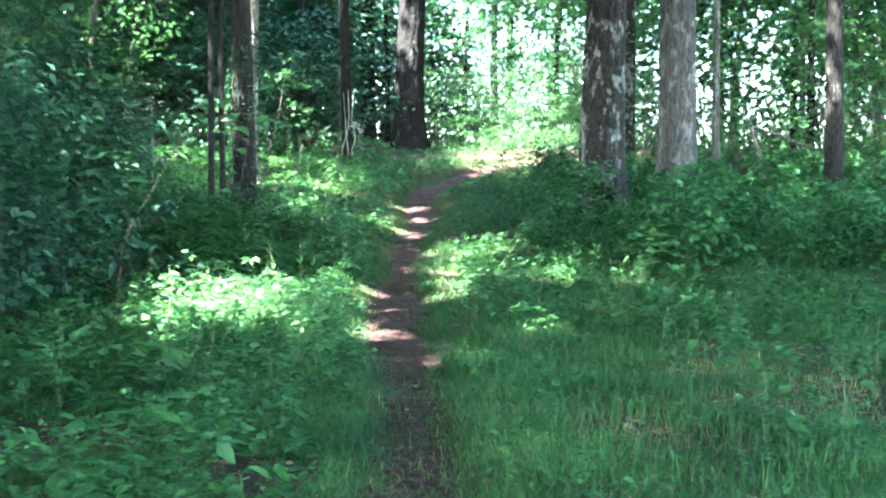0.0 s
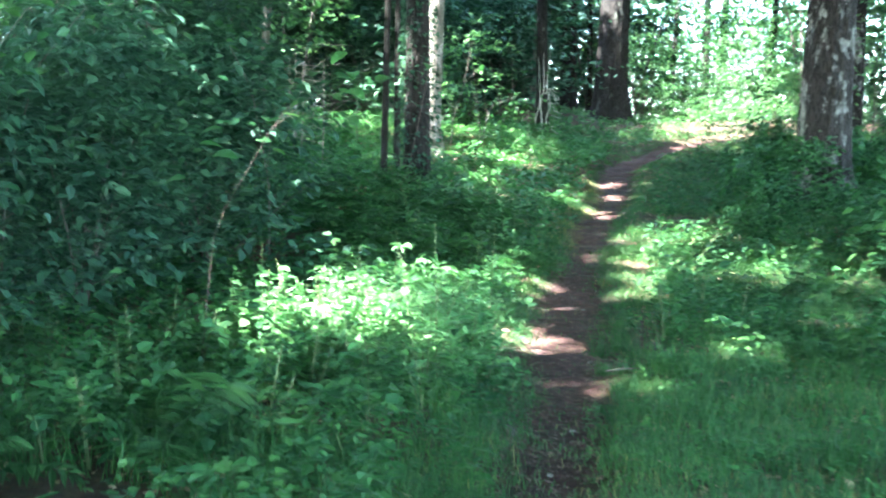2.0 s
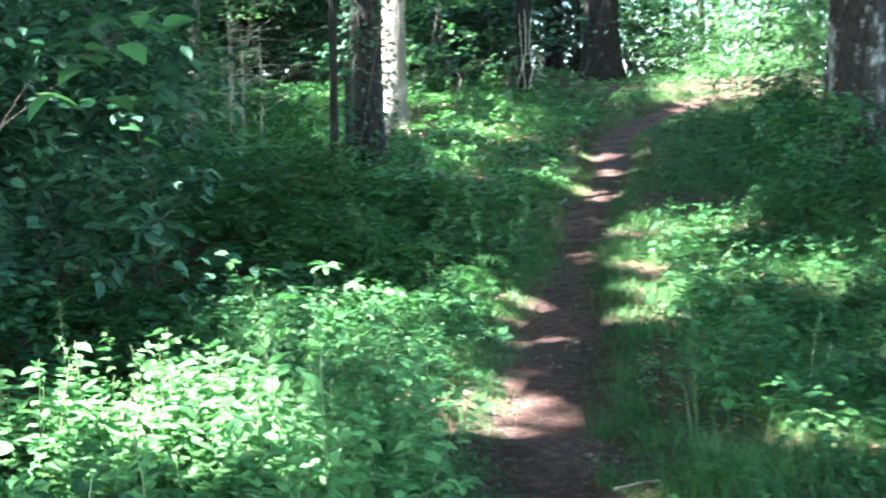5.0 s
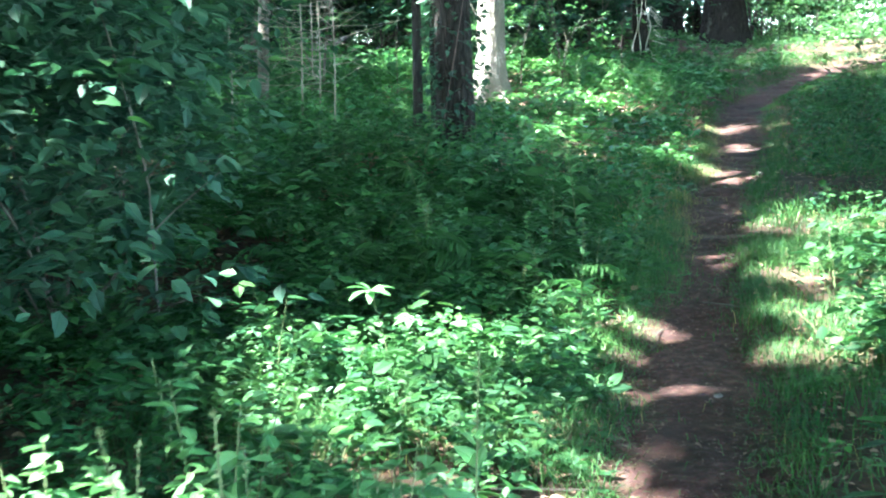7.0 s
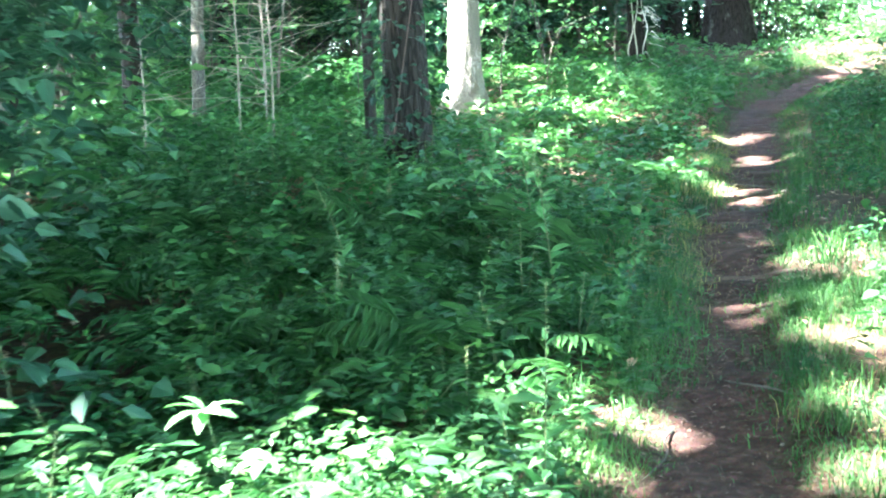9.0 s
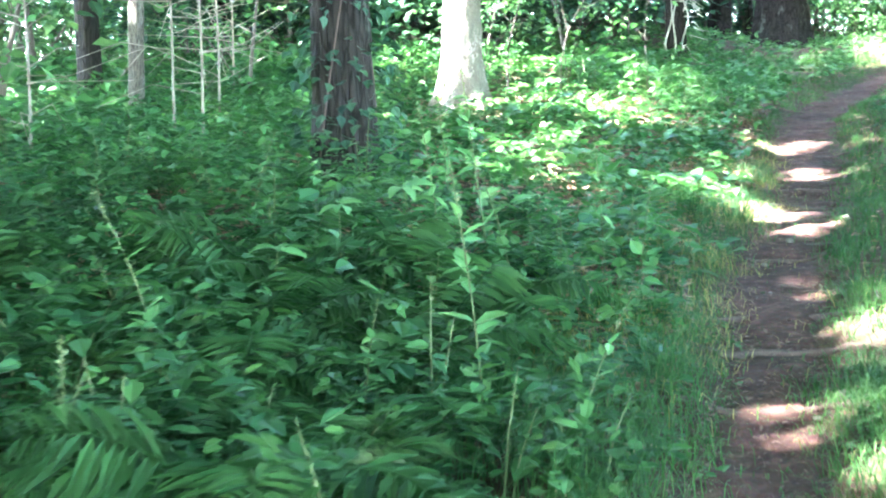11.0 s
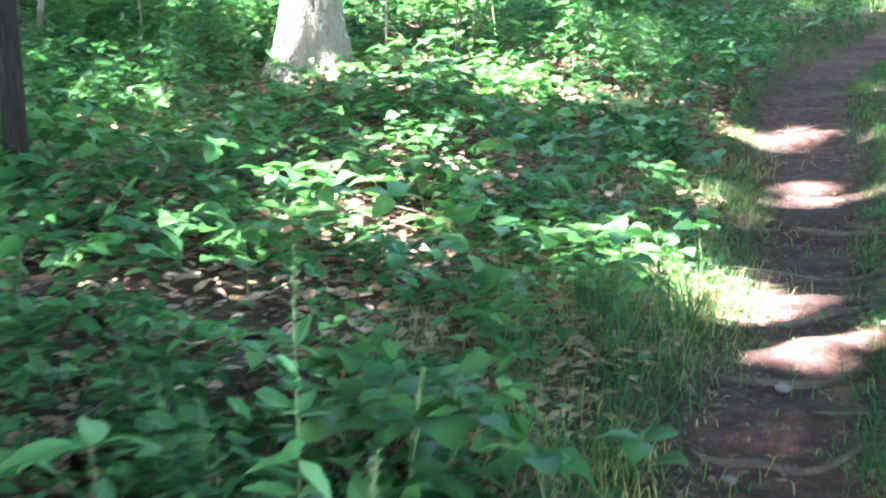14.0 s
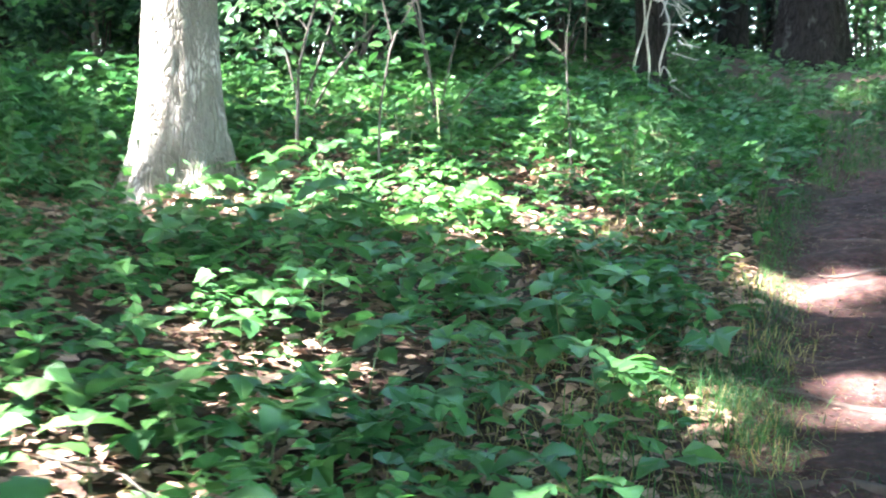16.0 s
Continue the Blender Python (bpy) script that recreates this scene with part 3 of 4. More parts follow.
def shrub(seed, n, tall, spread_, size, material, label, layers=0, count=8, name="shrub", thick=0.014):
    t = thing(name, label, name.replace("_", " "))
    me, centres = foliage(seed, n, tall, spread_, size, material, layers=layers)
    part("foliage", me, t)
    for me in stem_meshes(seed, centres, count, thick, MAT_TWIG):
        part("stem", me, t)
    return t


def scatter(kinds, places, group, seed, lo=0.85, hi=1.15):
    """The first of each kind goes to its first place, the rest are copies."""
    q = np.random.default_rng(seed)
    for n, (x, y) in enumerate(places):
        k = kinds[n % len(kinds)]
        s = q.uniform(lo, hi)
        m = pose(x, y, float(floor_at(x, y)[0]) - 0.02, q.normal(0, 3), q.normal(0, 3), q.uniform(0, 360)) @ Matrix.Diagonal((s, s, s, 1))
        if n < len(kinds):
            k["group"] = group
            k.matrix_world = m
        else:
            c = copy_thing(k, Matrix.Identity(4))
            c.matrix_basis = m


bushes = [shrub(50 + k, 2300, 2.0 + 0.25 * k, 1.15, 0.125, MAT_SHADE_LEAF, "dense shrub with blue-green leaves darkened for deep shade", 7 + k) for k in range(4)]
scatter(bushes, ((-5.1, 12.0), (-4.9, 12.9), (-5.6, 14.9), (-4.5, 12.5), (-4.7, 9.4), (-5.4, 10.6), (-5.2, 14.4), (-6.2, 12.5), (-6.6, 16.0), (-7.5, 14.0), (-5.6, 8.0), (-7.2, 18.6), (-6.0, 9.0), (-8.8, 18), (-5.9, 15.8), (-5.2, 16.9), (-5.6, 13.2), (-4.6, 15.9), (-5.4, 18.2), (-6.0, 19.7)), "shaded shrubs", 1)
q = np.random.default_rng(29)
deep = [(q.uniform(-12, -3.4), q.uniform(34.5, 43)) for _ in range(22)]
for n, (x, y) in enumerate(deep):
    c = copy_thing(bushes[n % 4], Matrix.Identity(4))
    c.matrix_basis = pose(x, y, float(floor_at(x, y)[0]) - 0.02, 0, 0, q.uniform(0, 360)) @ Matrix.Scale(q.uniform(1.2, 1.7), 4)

low = [shrub(70 + k, 620, 0.75 + 0.1 * k, 0.7, 0.115, MAT_HERB, "low leafy green undergrowth bush", 0, 3, "bush", 0.007) for k in range(4)]
q = np.random.default_rng(9)
spots_low = []
while len(spots_low) < 105:
    x, y = q.uniform(1.4, 12), q.uniform(17.5, 31)
    if trail_distance(x, y)[0] > 1.9 and not (y > 22.8 and y < 25.2 and x > 5) and x < 0.42 * y + 1 and (x - 3.2) ** 2 + (y - 25.7) ** 2 > 0.9:
        spots_low.append((x, y))
scatter(low, spots_low, "low bushes", 2, 0.5, 1.25)

young = [shrub(90 + k, 520, 3.2 + 0.5 * k, 1.2, 0.14, MAT_HAZED_LEAF, "young understorey tree with light green leaves", 9, 4, "sapling", 0.02) for k in range(5)]
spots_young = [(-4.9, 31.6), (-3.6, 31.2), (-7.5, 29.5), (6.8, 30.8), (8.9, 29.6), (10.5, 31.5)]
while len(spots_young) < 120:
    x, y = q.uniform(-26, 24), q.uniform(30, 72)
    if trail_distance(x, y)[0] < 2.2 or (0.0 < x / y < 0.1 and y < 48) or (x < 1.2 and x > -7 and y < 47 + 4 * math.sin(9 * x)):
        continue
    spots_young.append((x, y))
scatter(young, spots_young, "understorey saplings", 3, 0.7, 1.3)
spots_glade = []
while len(spots_glade) < 44:
    y = q.uniform(41, 66)
    x = y * q.uniform(0.0, 0.115)
    if trail_distance(x, y)[0] > 1.6 and not (y < 47 and x < 2.6):
        spots_glade.append((x, y))
glade_bush = [shrub(150 + k, 420, 2.0 + 0.5 * k, 1.0, 0.13, MAT_HAZED_LEAF, "bright green sunlit bush in the glade", 6, 3, "glade_bush", 0.015) for k in range(3)]
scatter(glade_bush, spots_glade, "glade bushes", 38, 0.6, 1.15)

tall_young = [shrub(110 + k, 1150, 7.0 + k, 1.9, 0.26, MAT_HAZED_LEAF, "tall young tree in full light green leaf", 12, 2, "young_tree", 0.05) for k in range(4)]
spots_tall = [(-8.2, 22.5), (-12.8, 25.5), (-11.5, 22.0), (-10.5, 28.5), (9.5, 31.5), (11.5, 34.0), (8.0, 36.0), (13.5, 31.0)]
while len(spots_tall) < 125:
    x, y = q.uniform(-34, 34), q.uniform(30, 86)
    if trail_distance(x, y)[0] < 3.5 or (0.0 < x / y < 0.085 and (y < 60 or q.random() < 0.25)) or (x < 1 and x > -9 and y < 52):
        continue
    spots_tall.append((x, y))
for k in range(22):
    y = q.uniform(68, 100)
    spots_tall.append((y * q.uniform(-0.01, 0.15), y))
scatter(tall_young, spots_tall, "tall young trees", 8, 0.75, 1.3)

def high_tree(seed, tall, material, label):
    """A half-grown tree: bare below, leaves in level sheets above."""
    t = thing("young_tree", label, "young tree")
    me, centres = foliage(seed, 1500, tall * 0.55, 1.9, 0.2, material, 0.0, 8)
    ob = part("foliage", me, t)
    ob.location.z = tall * 0.45
    v, f = tube(np.stack([0.08 * np.sin(np.linspace(0, 3, 9)), 0 * np.linspace(0, 3, 9), np.linspace(-0.05, tall * 0.95, 9)], 1), np.linspace(0.05, 0.012, 9), 7)
    part("trunk", mesh_of("trunk", v, [f], MAT_SLIM, True), t)
    for me in stem_meshes(seed, centres * np.array([1, 1, 0.6]), 7, 0.018, MAT_SLIM):
        part("branch", me, t).location.z = tall * 0.5
    return t


# two trees added to keep skylight off the hollow, leaves darkened for shade
scatter([high_tree(145 + k, 5.4 + 0.5 * k, MAT_SHADE_LEAF, "half-grown tree with dense green leaves darkened for shade") for k in range(2)], [(-6.4, 18.4), (-6.7, 16.3)], "half-grown trees", 59, 0.9, 1.05)
scatter([high_tree(140 + k, 5.6 + 0.5 * k, MAT_HAZED_LEAF, "half-grown tree with sunlit layered light green leaves") for k in range(3)], [(-8.3, 23.6), (-9.8, 25.4), (-8.6, 20.8), (-10.6, 28.6), (-9.6, 22.4), (-11.2, 26.2)], "half-grown trees", 58, 0.9, 1.1)
# darker copy of the tall young trees: the wood's shade is in the leaf colour
dark_young = [shrub(130 + k, 1300, 8.0 + k, 2.3, 0.27, MAT_SHADE_LEAF, "tall young tree with dense green leaves coloured dark for shade", 12, 2, "young_tree", 0.05) for k in range(3)]
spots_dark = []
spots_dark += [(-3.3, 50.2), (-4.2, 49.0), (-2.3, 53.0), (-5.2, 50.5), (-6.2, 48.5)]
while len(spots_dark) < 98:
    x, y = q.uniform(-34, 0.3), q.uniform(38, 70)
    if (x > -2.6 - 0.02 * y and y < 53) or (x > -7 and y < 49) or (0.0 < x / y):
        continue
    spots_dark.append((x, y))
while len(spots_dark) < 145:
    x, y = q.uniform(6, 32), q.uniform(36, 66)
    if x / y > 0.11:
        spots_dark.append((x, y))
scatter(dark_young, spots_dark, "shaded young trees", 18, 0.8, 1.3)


def frond_mesh(seed, length):
    q = np.random.default_rng(seed)
    n = 22
    s = np.linspace(0.08, 1, n)
    arch = np.stack([length * (s - 0.15 * s ** 3), 0.03 * np.sin(s * 3), length * (0.75 * s - 0.62 * s ** 2.2)], 1)
    base = np.repeat(arch, 2, 0)
    side = np.tile([1, -1], n)
    size = length * 0.24 * np.repeat(np.sin(np.clip(s * 1.05, 0, 1) * 2.75) ** 0.8 + 0.05, 2)
    v, f = leaves(base, side * 1.25 + q.normal(0, 0.08, 2 * n), q.normal(-0.2, 0.12, 2 * n), q.normal(0, 0.2, 2 * n), size, np.maximum(size * 0.2, 0.012), DIAMOND)
    v2, f2 = tube(np.vstack([[0, 0, 0], arch]), np.linspace(0.005, 0.001, n + 1), 3)
    return mesh_of("frond", np.concatenate([v, v2]), [f, f2 + len(v)], MAT_FERN)


def fern(seed):
    q = np.random.default_rng(seed)
    t = thing("fern", "green woodland fern with arching feathery fronds", "fern")
    ms = [frond_mesh(seed * 7 + k, 0.62 + 0.1 * k) for k in range(3)]
    for k in range(10):
        p = part("frond", ms[k % 3], t)
        p.matrix_world = pose(0, 0, 0, q.normal(0, 8), q.normal(-8, 10), 36 * k + q.normal(0, 10))
    return t


ferns = [fern(k + 1) for k in range(3)]
q = np.random.default_rng(12)
spots_fern = [(-2.3, 8.6), (-2.9, 7.4), (-2.2, 17.6), (-3.0, 17.9), (-2.7, 18.9), (-3.6, 18.5), (-3.3, 19.6), (-2.1, 19.2)]
while len(spots_fern) < 62:
    x, y = q.uniform(-5.6, -1.7), q.uniform(14.8, 20.3)
    if ((x + 4.2) / 0.8) ** 2 + ((y - 17.3) / 1.3) ** 2 > 0.8:
        spots_fern.append((x, y))
scatter(ferns, spots_fern, "woodland ferns", 4, 0.75, 1.2)


# ---- ground cover ----
def herbs(name, label, x, y, tall, count, size, material, seed, template=OVATE, rise=0.0, widths=(0.55, 0.75), mix=False):
    """Low plants: a whorl of leaves round the top of each stem, some lower down."""
    q = np.random.default_rng(seed)
    n = len(x)
    z = floor_at(x, y)
    w = np.repeat(np.arange(n), count)
    k = len(w)
    a = q.uniform(0, 6.28, n)[w] + np.tile(np.arange(count) * 6.283 / count, n) + q.normal(0, 0.35, k)
    up = tall[w] * np.where(q.random(k) < 0.65, q.uniform(0.85, 1.05, k), q.uniform(0.3, 0.8, k))
    ln = size * (q.choice([0.55, 0.8, 1.3], n, p=[0.5, 0.35, 0.15])[w] if mix else 1.0) * q.uniform(0.6, 1.25, k)
    base = np.stack([x[w] + 0.25 * ln * np.cos(a), y[w] + 0.25 * ln * np.sin(a), z[w] + up], 1)
    v, f = leaves(base, a, q.normal(rise - 0.05, 0.3, k), q.normal(0, 0.3, k), ln, ln * q.uniform(*widths, k), template)
    ob = new(name, mesh_of(name, v, [f], material))
    return tagged(ob, label, "undergrowth", kind="stuff")


# worn places where little grows: x, y, half width, half depth, share of plants left
BARE = ((2.5, 10.4, 0.95, 1.6, 0.1), (1.3, 7.6, 0.7, 0.9, 0.4), (0.45, 13.9, 0.45, 1.9, 0.25), (0.9, 22.3, 0.8, 1.5, 0.35), (-1.05, 13.0, 0.35, 0.9, 0.4), (-1.5, 21.4, 0.5, 0.7, 0.4), (-1.35, 26.2, 0.45, 1.0, 0.35), (-1.15, 28.6, 0.35, 1.2, 0.4), (-1.25, 23.2, 0.25, 0.7, 0.45), (-4.1, 27.9, 0.8, 0.5, 0.12), (-4.2, 17.3, 0.9, 1.5, 0.2), (-3.6, 13.6, 1.2, 0.8, 0.3))


def field(n, x0, x1, y0, y1, clear, seed, patchy=0.0, scale=0.6):
    q = np.random.default_rng(seed)
    x, y = q.uniform(x0, x1, n), q.uniform(y0, y1, n)
    ok = (trail_distance(x, y) > clear + q.normal(0, 0.12, n)) & (wavy(x * scale, y * scale) > patchy - 1 + 0.3 * q.random(n)) & (np.abs(x + 0.2) < 0.62 * (y + 1) + 1)
    ok &= ((x + 2.4) / 0.85) ** 2 + ((y - 7.2) / 0.8) ** 2 > 0.7 + 0.5 * q.random(n)
    for cx, cy, rx, ry, left in BARE:
        inside = ((x - cx) / rx) ** 2 + ((y - cy) / ry) ** 2 < 0.7 + 0.5 * q.random(n) + 0.4 * wavy(x, y, 1.3)
        ok &= ~inside | (q.random(n) < left)
    return x[ok], y[ok]


x, y = field(12500, -8.0, -0.6, 3.0, 22.0, 0.4, 31, 0.55, 2.1)
herbs("undergrowth", "thick green broad-leaved undergrowth beside the path", x, y, np.random.default_rng(1).uniform(0.12, 0.42, len(x)) * ease((trail_distance(x, y) - 0.1) / 1.2), 7, 0.085, MAT_HERB, 32, mix=True)
x, y = field(10500, -8.0, -0.9, 20.5, 36.0, 0.6, 33, 0.5, 1.9)
herbs("creeper", "sunlit five-leaved creeper over brown leaf litter", x, y, np.random.default_rng(2).uniform(0.05, 0.24, len(x)), 5, 0.105, MAT_CREEPER, 34, LOBED, widths=(0.6, 0.85), mix=True)
x, y = field(9000, 0.2, 10.0, 12.0, 32.0, 0.6, 35, 0.5, 0.9)
herbs("undergrowth", "green leafy undergrowth on the grassy verge", x, y, np.random.default_rng(3).uniform(0.10, 0.36, len(x)), 6, 0.08, MAT_HERB, 36, mix=True)
x, y = field(2600, 1.9, 6.0, 5.0, 13.5, 0.6, 75, 0.75, 0.9)
herbs("undergrowth", "broad-leaved green plants among the verge grass", x, y, np.random.default_rng(7).uniform(0.1, 0.3, len(x)), 6, 0.085, MAT_HERB, 76, mix=True)
x, y = field(2500, -0.4, 5.0, 4.0, 16.0, 0.45, 37, 0.9, 1.3)
herbs("clover", "small-leaved clover and plantain among grass", x, y, np.random.default_rng(4).uniform(0.06, 0.2, len(x)), 6, 0.05, MAT_CREEPER, 38)
x, y = field(7000, -16, -4.5, 22.0, 36.0, 0.6, 71, 0.55, 0.8)
herbs("undergrowth", "sparse shaded undergrowth on the wooded bank", x, y, np.random.default_rng(5).uniform(0.1, 0.5, len(x)), 6, 0.10, MAT_HERB, 72)
q = np.random.default_rng(73)
x, y = q.uniform(-30, 28, 15000), q.uniform(-26, 34, 15000)
ok = (trail_distance(x, y) > 0.7 + 0.3 * q.random(len(x))) & ~((y > 3) & (x > -7) & (x < 8)) & (wavy(x * 0.5, y * 0.5) > -0.65)
x, y = x[ok], y[ok]
herbs("undergrowth", "green undergrowth under the surrounding trees", x, y, q.uniform(0.1, 0.6, len(x)), 6, 0.28, MAT_HERB, 74, DIAMOND)
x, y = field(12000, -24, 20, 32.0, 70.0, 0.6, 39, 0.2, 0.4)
herbs("undergrowth", "light green far undergrowth between the trees", x, y, np.random.default_rng(6).uniform(0.2, 1.0, len(x)) * np.where((x > -8) & (x < 1.3) & (y < 52), 0.25, 1.0), 6, 0.15, MAT_HAZED_LEAF, 40, DIAMOND)


def grass(name, label, x, y, tall, width, material, seed, bend=(0.2, 0.9)):
    q = np.random.default_rng(seed)
    n = len(x)
    v, f = blades(np.stack([x, y, floor_at(x, y) - 0.01], 1), q.uniform(0, 6.28, n), q.uniform(*bend, n), tall * q.uniform(0.55, 1.25, n), width * q.uniform(0.6, 1.4, n))
    return tagged(new(name, mesh_of(name, v, f, material)), label, "grass", kind="stuff")


x, y = field(105000, -0.6, 5.5, 3.0, 20.0, 0.22, 41, 0.5, 0.9)
grass("grass", "lush green woodland grass beside the path", x, y, (0.10 + 0.12 * ease((trail_distance(x, y) - 0.15) / 0.9)) * (1 + 0.65 * wavy(x * 2.3, y * 2.3)), 0.0075, MAT_GRASS, 42, (0.3, 1.5))
x, y = field(78000, -3.4, -0.2, 3.0, 27.0, 0.26, 43, 0.4, 0.8)
ok = (y < 20) | (x > -1.5 + 0.3 * wavy(x, y, 2.0))
x, y = x[ok], y[ok]
grass("grass", "green grass mixed into the undergrowth", x, y, 0.12 + 0.2 * ease((trail_distance(x, y) - 0.15) / 0.9), 0.005, MAT_GRASS, 44, (0.4, 1.6))
x, y = field(72000, -3.0, 7.0, 18.5, 39.0, 0.26, 45, 0.35, 0.7)
ok = (x > -0.4) | (y > 31)
x, y = x[ok], y[ok]
grass("grass", "green grass on the slope below the trees", x, y, 0.10 + 0.16 * ease((trail_distance(x, y) - 0.2) / 1.2), 0.007, MAT_GRASS, 46, (0.4, 1.6))
x, y = field(14000, -2.4, 3.0, 3.0, 31.0, 0.2, 47, 0.85, 1.4)
x2, y2 = field(15000, -2.0, -0.5, 19.5, 29.5, 0.24, 49, 0.5, 1.6)
q = np.random.default_rng(52)
x, y = np.concatenate([x, x2, q.normal(2.4, 0.7, 2600), q.normal(0.9, 0.5, 1500)]), np.concatenate([y, y2, q.normal(10.3, 1.1, 2600), q.normal(7.2, 0.6, 1500)])
grass("dry_grass", "straw-coloured dry grass along the path", x, y, np.full(len(x), 0.13), 0.004, MAT_DRYGRASS, 48, (0.5, 1.4))

q = np.random.default_rng(53)
n = 30000
k = q.integers(60, len(TRAIL) - 34, n)
side = np.where(q.random(n) < 0.5, -1.0, 1.0) * (0.2 + 0.36 * q.random(n) ** 0.8 + 0.05 * np.sin(k * 0.9))
x = TRAIL[k, 0] - tan_[k, 1] * side + q.normal(0, 0.03, n)
y = TRAIL[k, 1] + tan_[k, 0] * side + q.normal(0, 0.1, n)
ok = wavy(x * 2.0, y * 2.0) > -0.45
x, y = x[ok], y[ok]
grass("grass", "short green grass along the path edge", x, y, 0.05 + 0.10 * ease((trail_distance(x, y) - 0.15) / 0.4), 0.005, MAT_GRASS, 54, (0.4, 1.6))

# brown leaves lie on the ground
q = np.random.default_rng(51)
n = 48000
x, y = np.concatenate([q.uniform(-9, 9, 20000), q.uniform(-7, -0.7, 28000)]), np.concatenate([q.uniform(2, 38, 20000), q.uniform(19.5, 31, 28000)])
ok = (np.abs(x) < 0.5 * y + 2) & (trail_distance(x, y) > 0.42)
x, y = x[ok], y[ok]
n = len(x)
ln = q.uniform(0.04, 0.09, n)
v, f = leaves(np.stack([x, y, floor_at(x, y) + q.uniform(0.01, 0.03, n)], 1), q.uniform(0, 6.28, n), q.normal(0, 0.2, n), q.normal(0, 0.3, n), ln, ln * q.uniform(0.45, 0.7, n))
tagged(new("leaf_litter", mesh_of("leaf_litter", v, [f], MAT_LITTER)), "fallen brown leaves on the forest floor", "leaf litter", kind="stuff")


# ---- the sunlit clump of tall weeds ----
def weed(seed, tall):
    q = np.random.default_rng(seed)
    t = thing("weed", "tall leafy weed with a spike of seed heads", "weed")
    s = np.linspace(0, 1, 7)
    lean = q.normal(0, 0.12, 2)
    pts = np.stack([lean[0] * s ** 2 * tall, lean[1] * s ** 2 * tall, s * tall - 0.03], 1)
    v, f = tube(pts, 0.006 * (1 - 0.7 * s), 5)
    part("stem", mesh_of("stem", v, [f], MAT_STEM, True), t)
    k = int(tall * 26)
    u = q.uniform(0.08, 0.8, k)
    base = np.stack([np.interp(u, s, pts[:, j]) for j in range(3)], 1)
    ln = 0.14 * (1.1 - 0.7 * u) * q.uniform(0.7, 1.3, k)
    v, f = leaves(base, q.uniform(0, 6.28, k), q.normal(0.25, 0.4, k), q.normal(0, 0.4, k), ln, ln * q.uniform(0.4, 0.6, k))
    part("foliage", mesh_of("foliage", v, [f], MAT_WEED_SUNPALE), t)
    k = 26
    u = q.uniform(0.82, 1.0, k)
    base = np.stack([np.interp(u, s, pts[:, j]) for j in range(3)], 1)
    ln = q.uniform(0.01, 0.022, k)
    v, f = leaves(base, q.uniform(0, 6.28, k), q.normal(0.4, 0.4, k), q.normal(0, 0.6, k), ln, ln * 0.5, DIAMOND)
    part("seed_head", mesh_of("seed_head", v, [f], MAT_FLOWER), t)["kind"] = "stuff"
    return t


q = np.random.default_rng(60)


def clump(seed, tall, wide, n, size, material, label, name, stem_count=4):
    """A many-stemmed leafy herb: leaves in whorls up each stem."""
    q = np.random.default_rng(seed)
    t = thing(name, label, "plant")
    tips = np.stack([q.normal(0, wide, stem_count * 3), q.normal(0, wide, stem_count * 3), tall * q.uniform(0.55, 1.1, stem_count * 3)], 1)
    w = q.integers(0, len(tips), n)
    u = q.uniform(0.25, 1.0, n) ** 0.6
    base = tips[w] * np.stack([0.35 + 0.65 * u, 0.35 + 0.65 * u, u], 1)
    ln = size * q.choice([0.6, 0.9, 1.3], n, p=[0.4, 0.4, 0.2]) * q.uniform(0.7, 1.2, n)
    v, f = leaves(base, q.uniform(0, 6.28, n), q.normal(0.05, 0.3, n), q.normal(0, 0.3, n), ln, ln * q.uniform(0.45, 0.7, n))
    part("foliage", mesh_of("foliage", v, [f], material), t)
    for k in range(stem_count):
        e = tips[k]
        v, f = tube(np.array([(0.3 * e[0], 0.3 * e[1], -0.03), (0.6 * e[0], 0.6 * e[1], 0.55 * e[2]), tuple(e)]), [0.005, 0.004, 0.002], 4)
        part("stem", mesh_of("stem", v, [f], MAT_STEM, True), t)
    return t


clumps = [clump(210 + k, 0.42 + 0.08 * k, 0.14, 190, 0.068, MAT_WEED_SUNPALE, "leafy bright green weed clump in full sun", "weed_clump") for k in range(4)]
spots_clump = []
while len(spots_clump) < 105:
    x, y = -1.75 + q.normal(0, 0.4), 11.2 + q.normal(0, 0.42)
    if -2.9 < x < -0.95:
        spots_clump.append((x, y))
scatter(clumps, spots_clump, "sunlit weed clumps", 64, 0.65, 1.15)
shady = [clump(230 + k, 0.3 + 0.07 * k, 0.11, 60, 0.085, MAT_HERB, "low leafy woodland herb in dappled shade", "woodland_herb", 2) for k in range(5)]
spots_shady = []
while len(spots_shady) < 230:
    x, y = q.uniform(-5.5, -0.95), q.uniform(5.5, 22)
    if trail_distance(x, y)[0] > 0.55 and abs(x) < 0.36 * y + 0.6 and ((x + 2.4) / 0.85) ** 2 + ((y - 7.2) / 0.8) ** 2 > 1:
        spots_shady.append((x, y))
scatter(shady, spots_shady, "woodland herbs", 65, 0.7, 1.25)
spots_verge = []
while len(spots_verge) < 150:
    x, y = q.uniform(0.3, 6.5), q.uniform(6.5, 19)
    if x < 0.36 * y + 0.6 and wavy(x * 1.3, y * 1.3) > -0.3 and (x > 1.6 or y > 12.5):
        spots_verge.append((x, y))
for n, (x, y) in enumerate(spots_verge):
    c = copy_thing(shady[n % 5], Matrix.Identity(4))
    c.matrix_basis = pose(x, y, float(floor_at(x, y)[0]) - 0.02, 0, 0, q.uniform(0, 360)) @ Matrix.Scale(q.uniform(0.6, 1.3), 4)
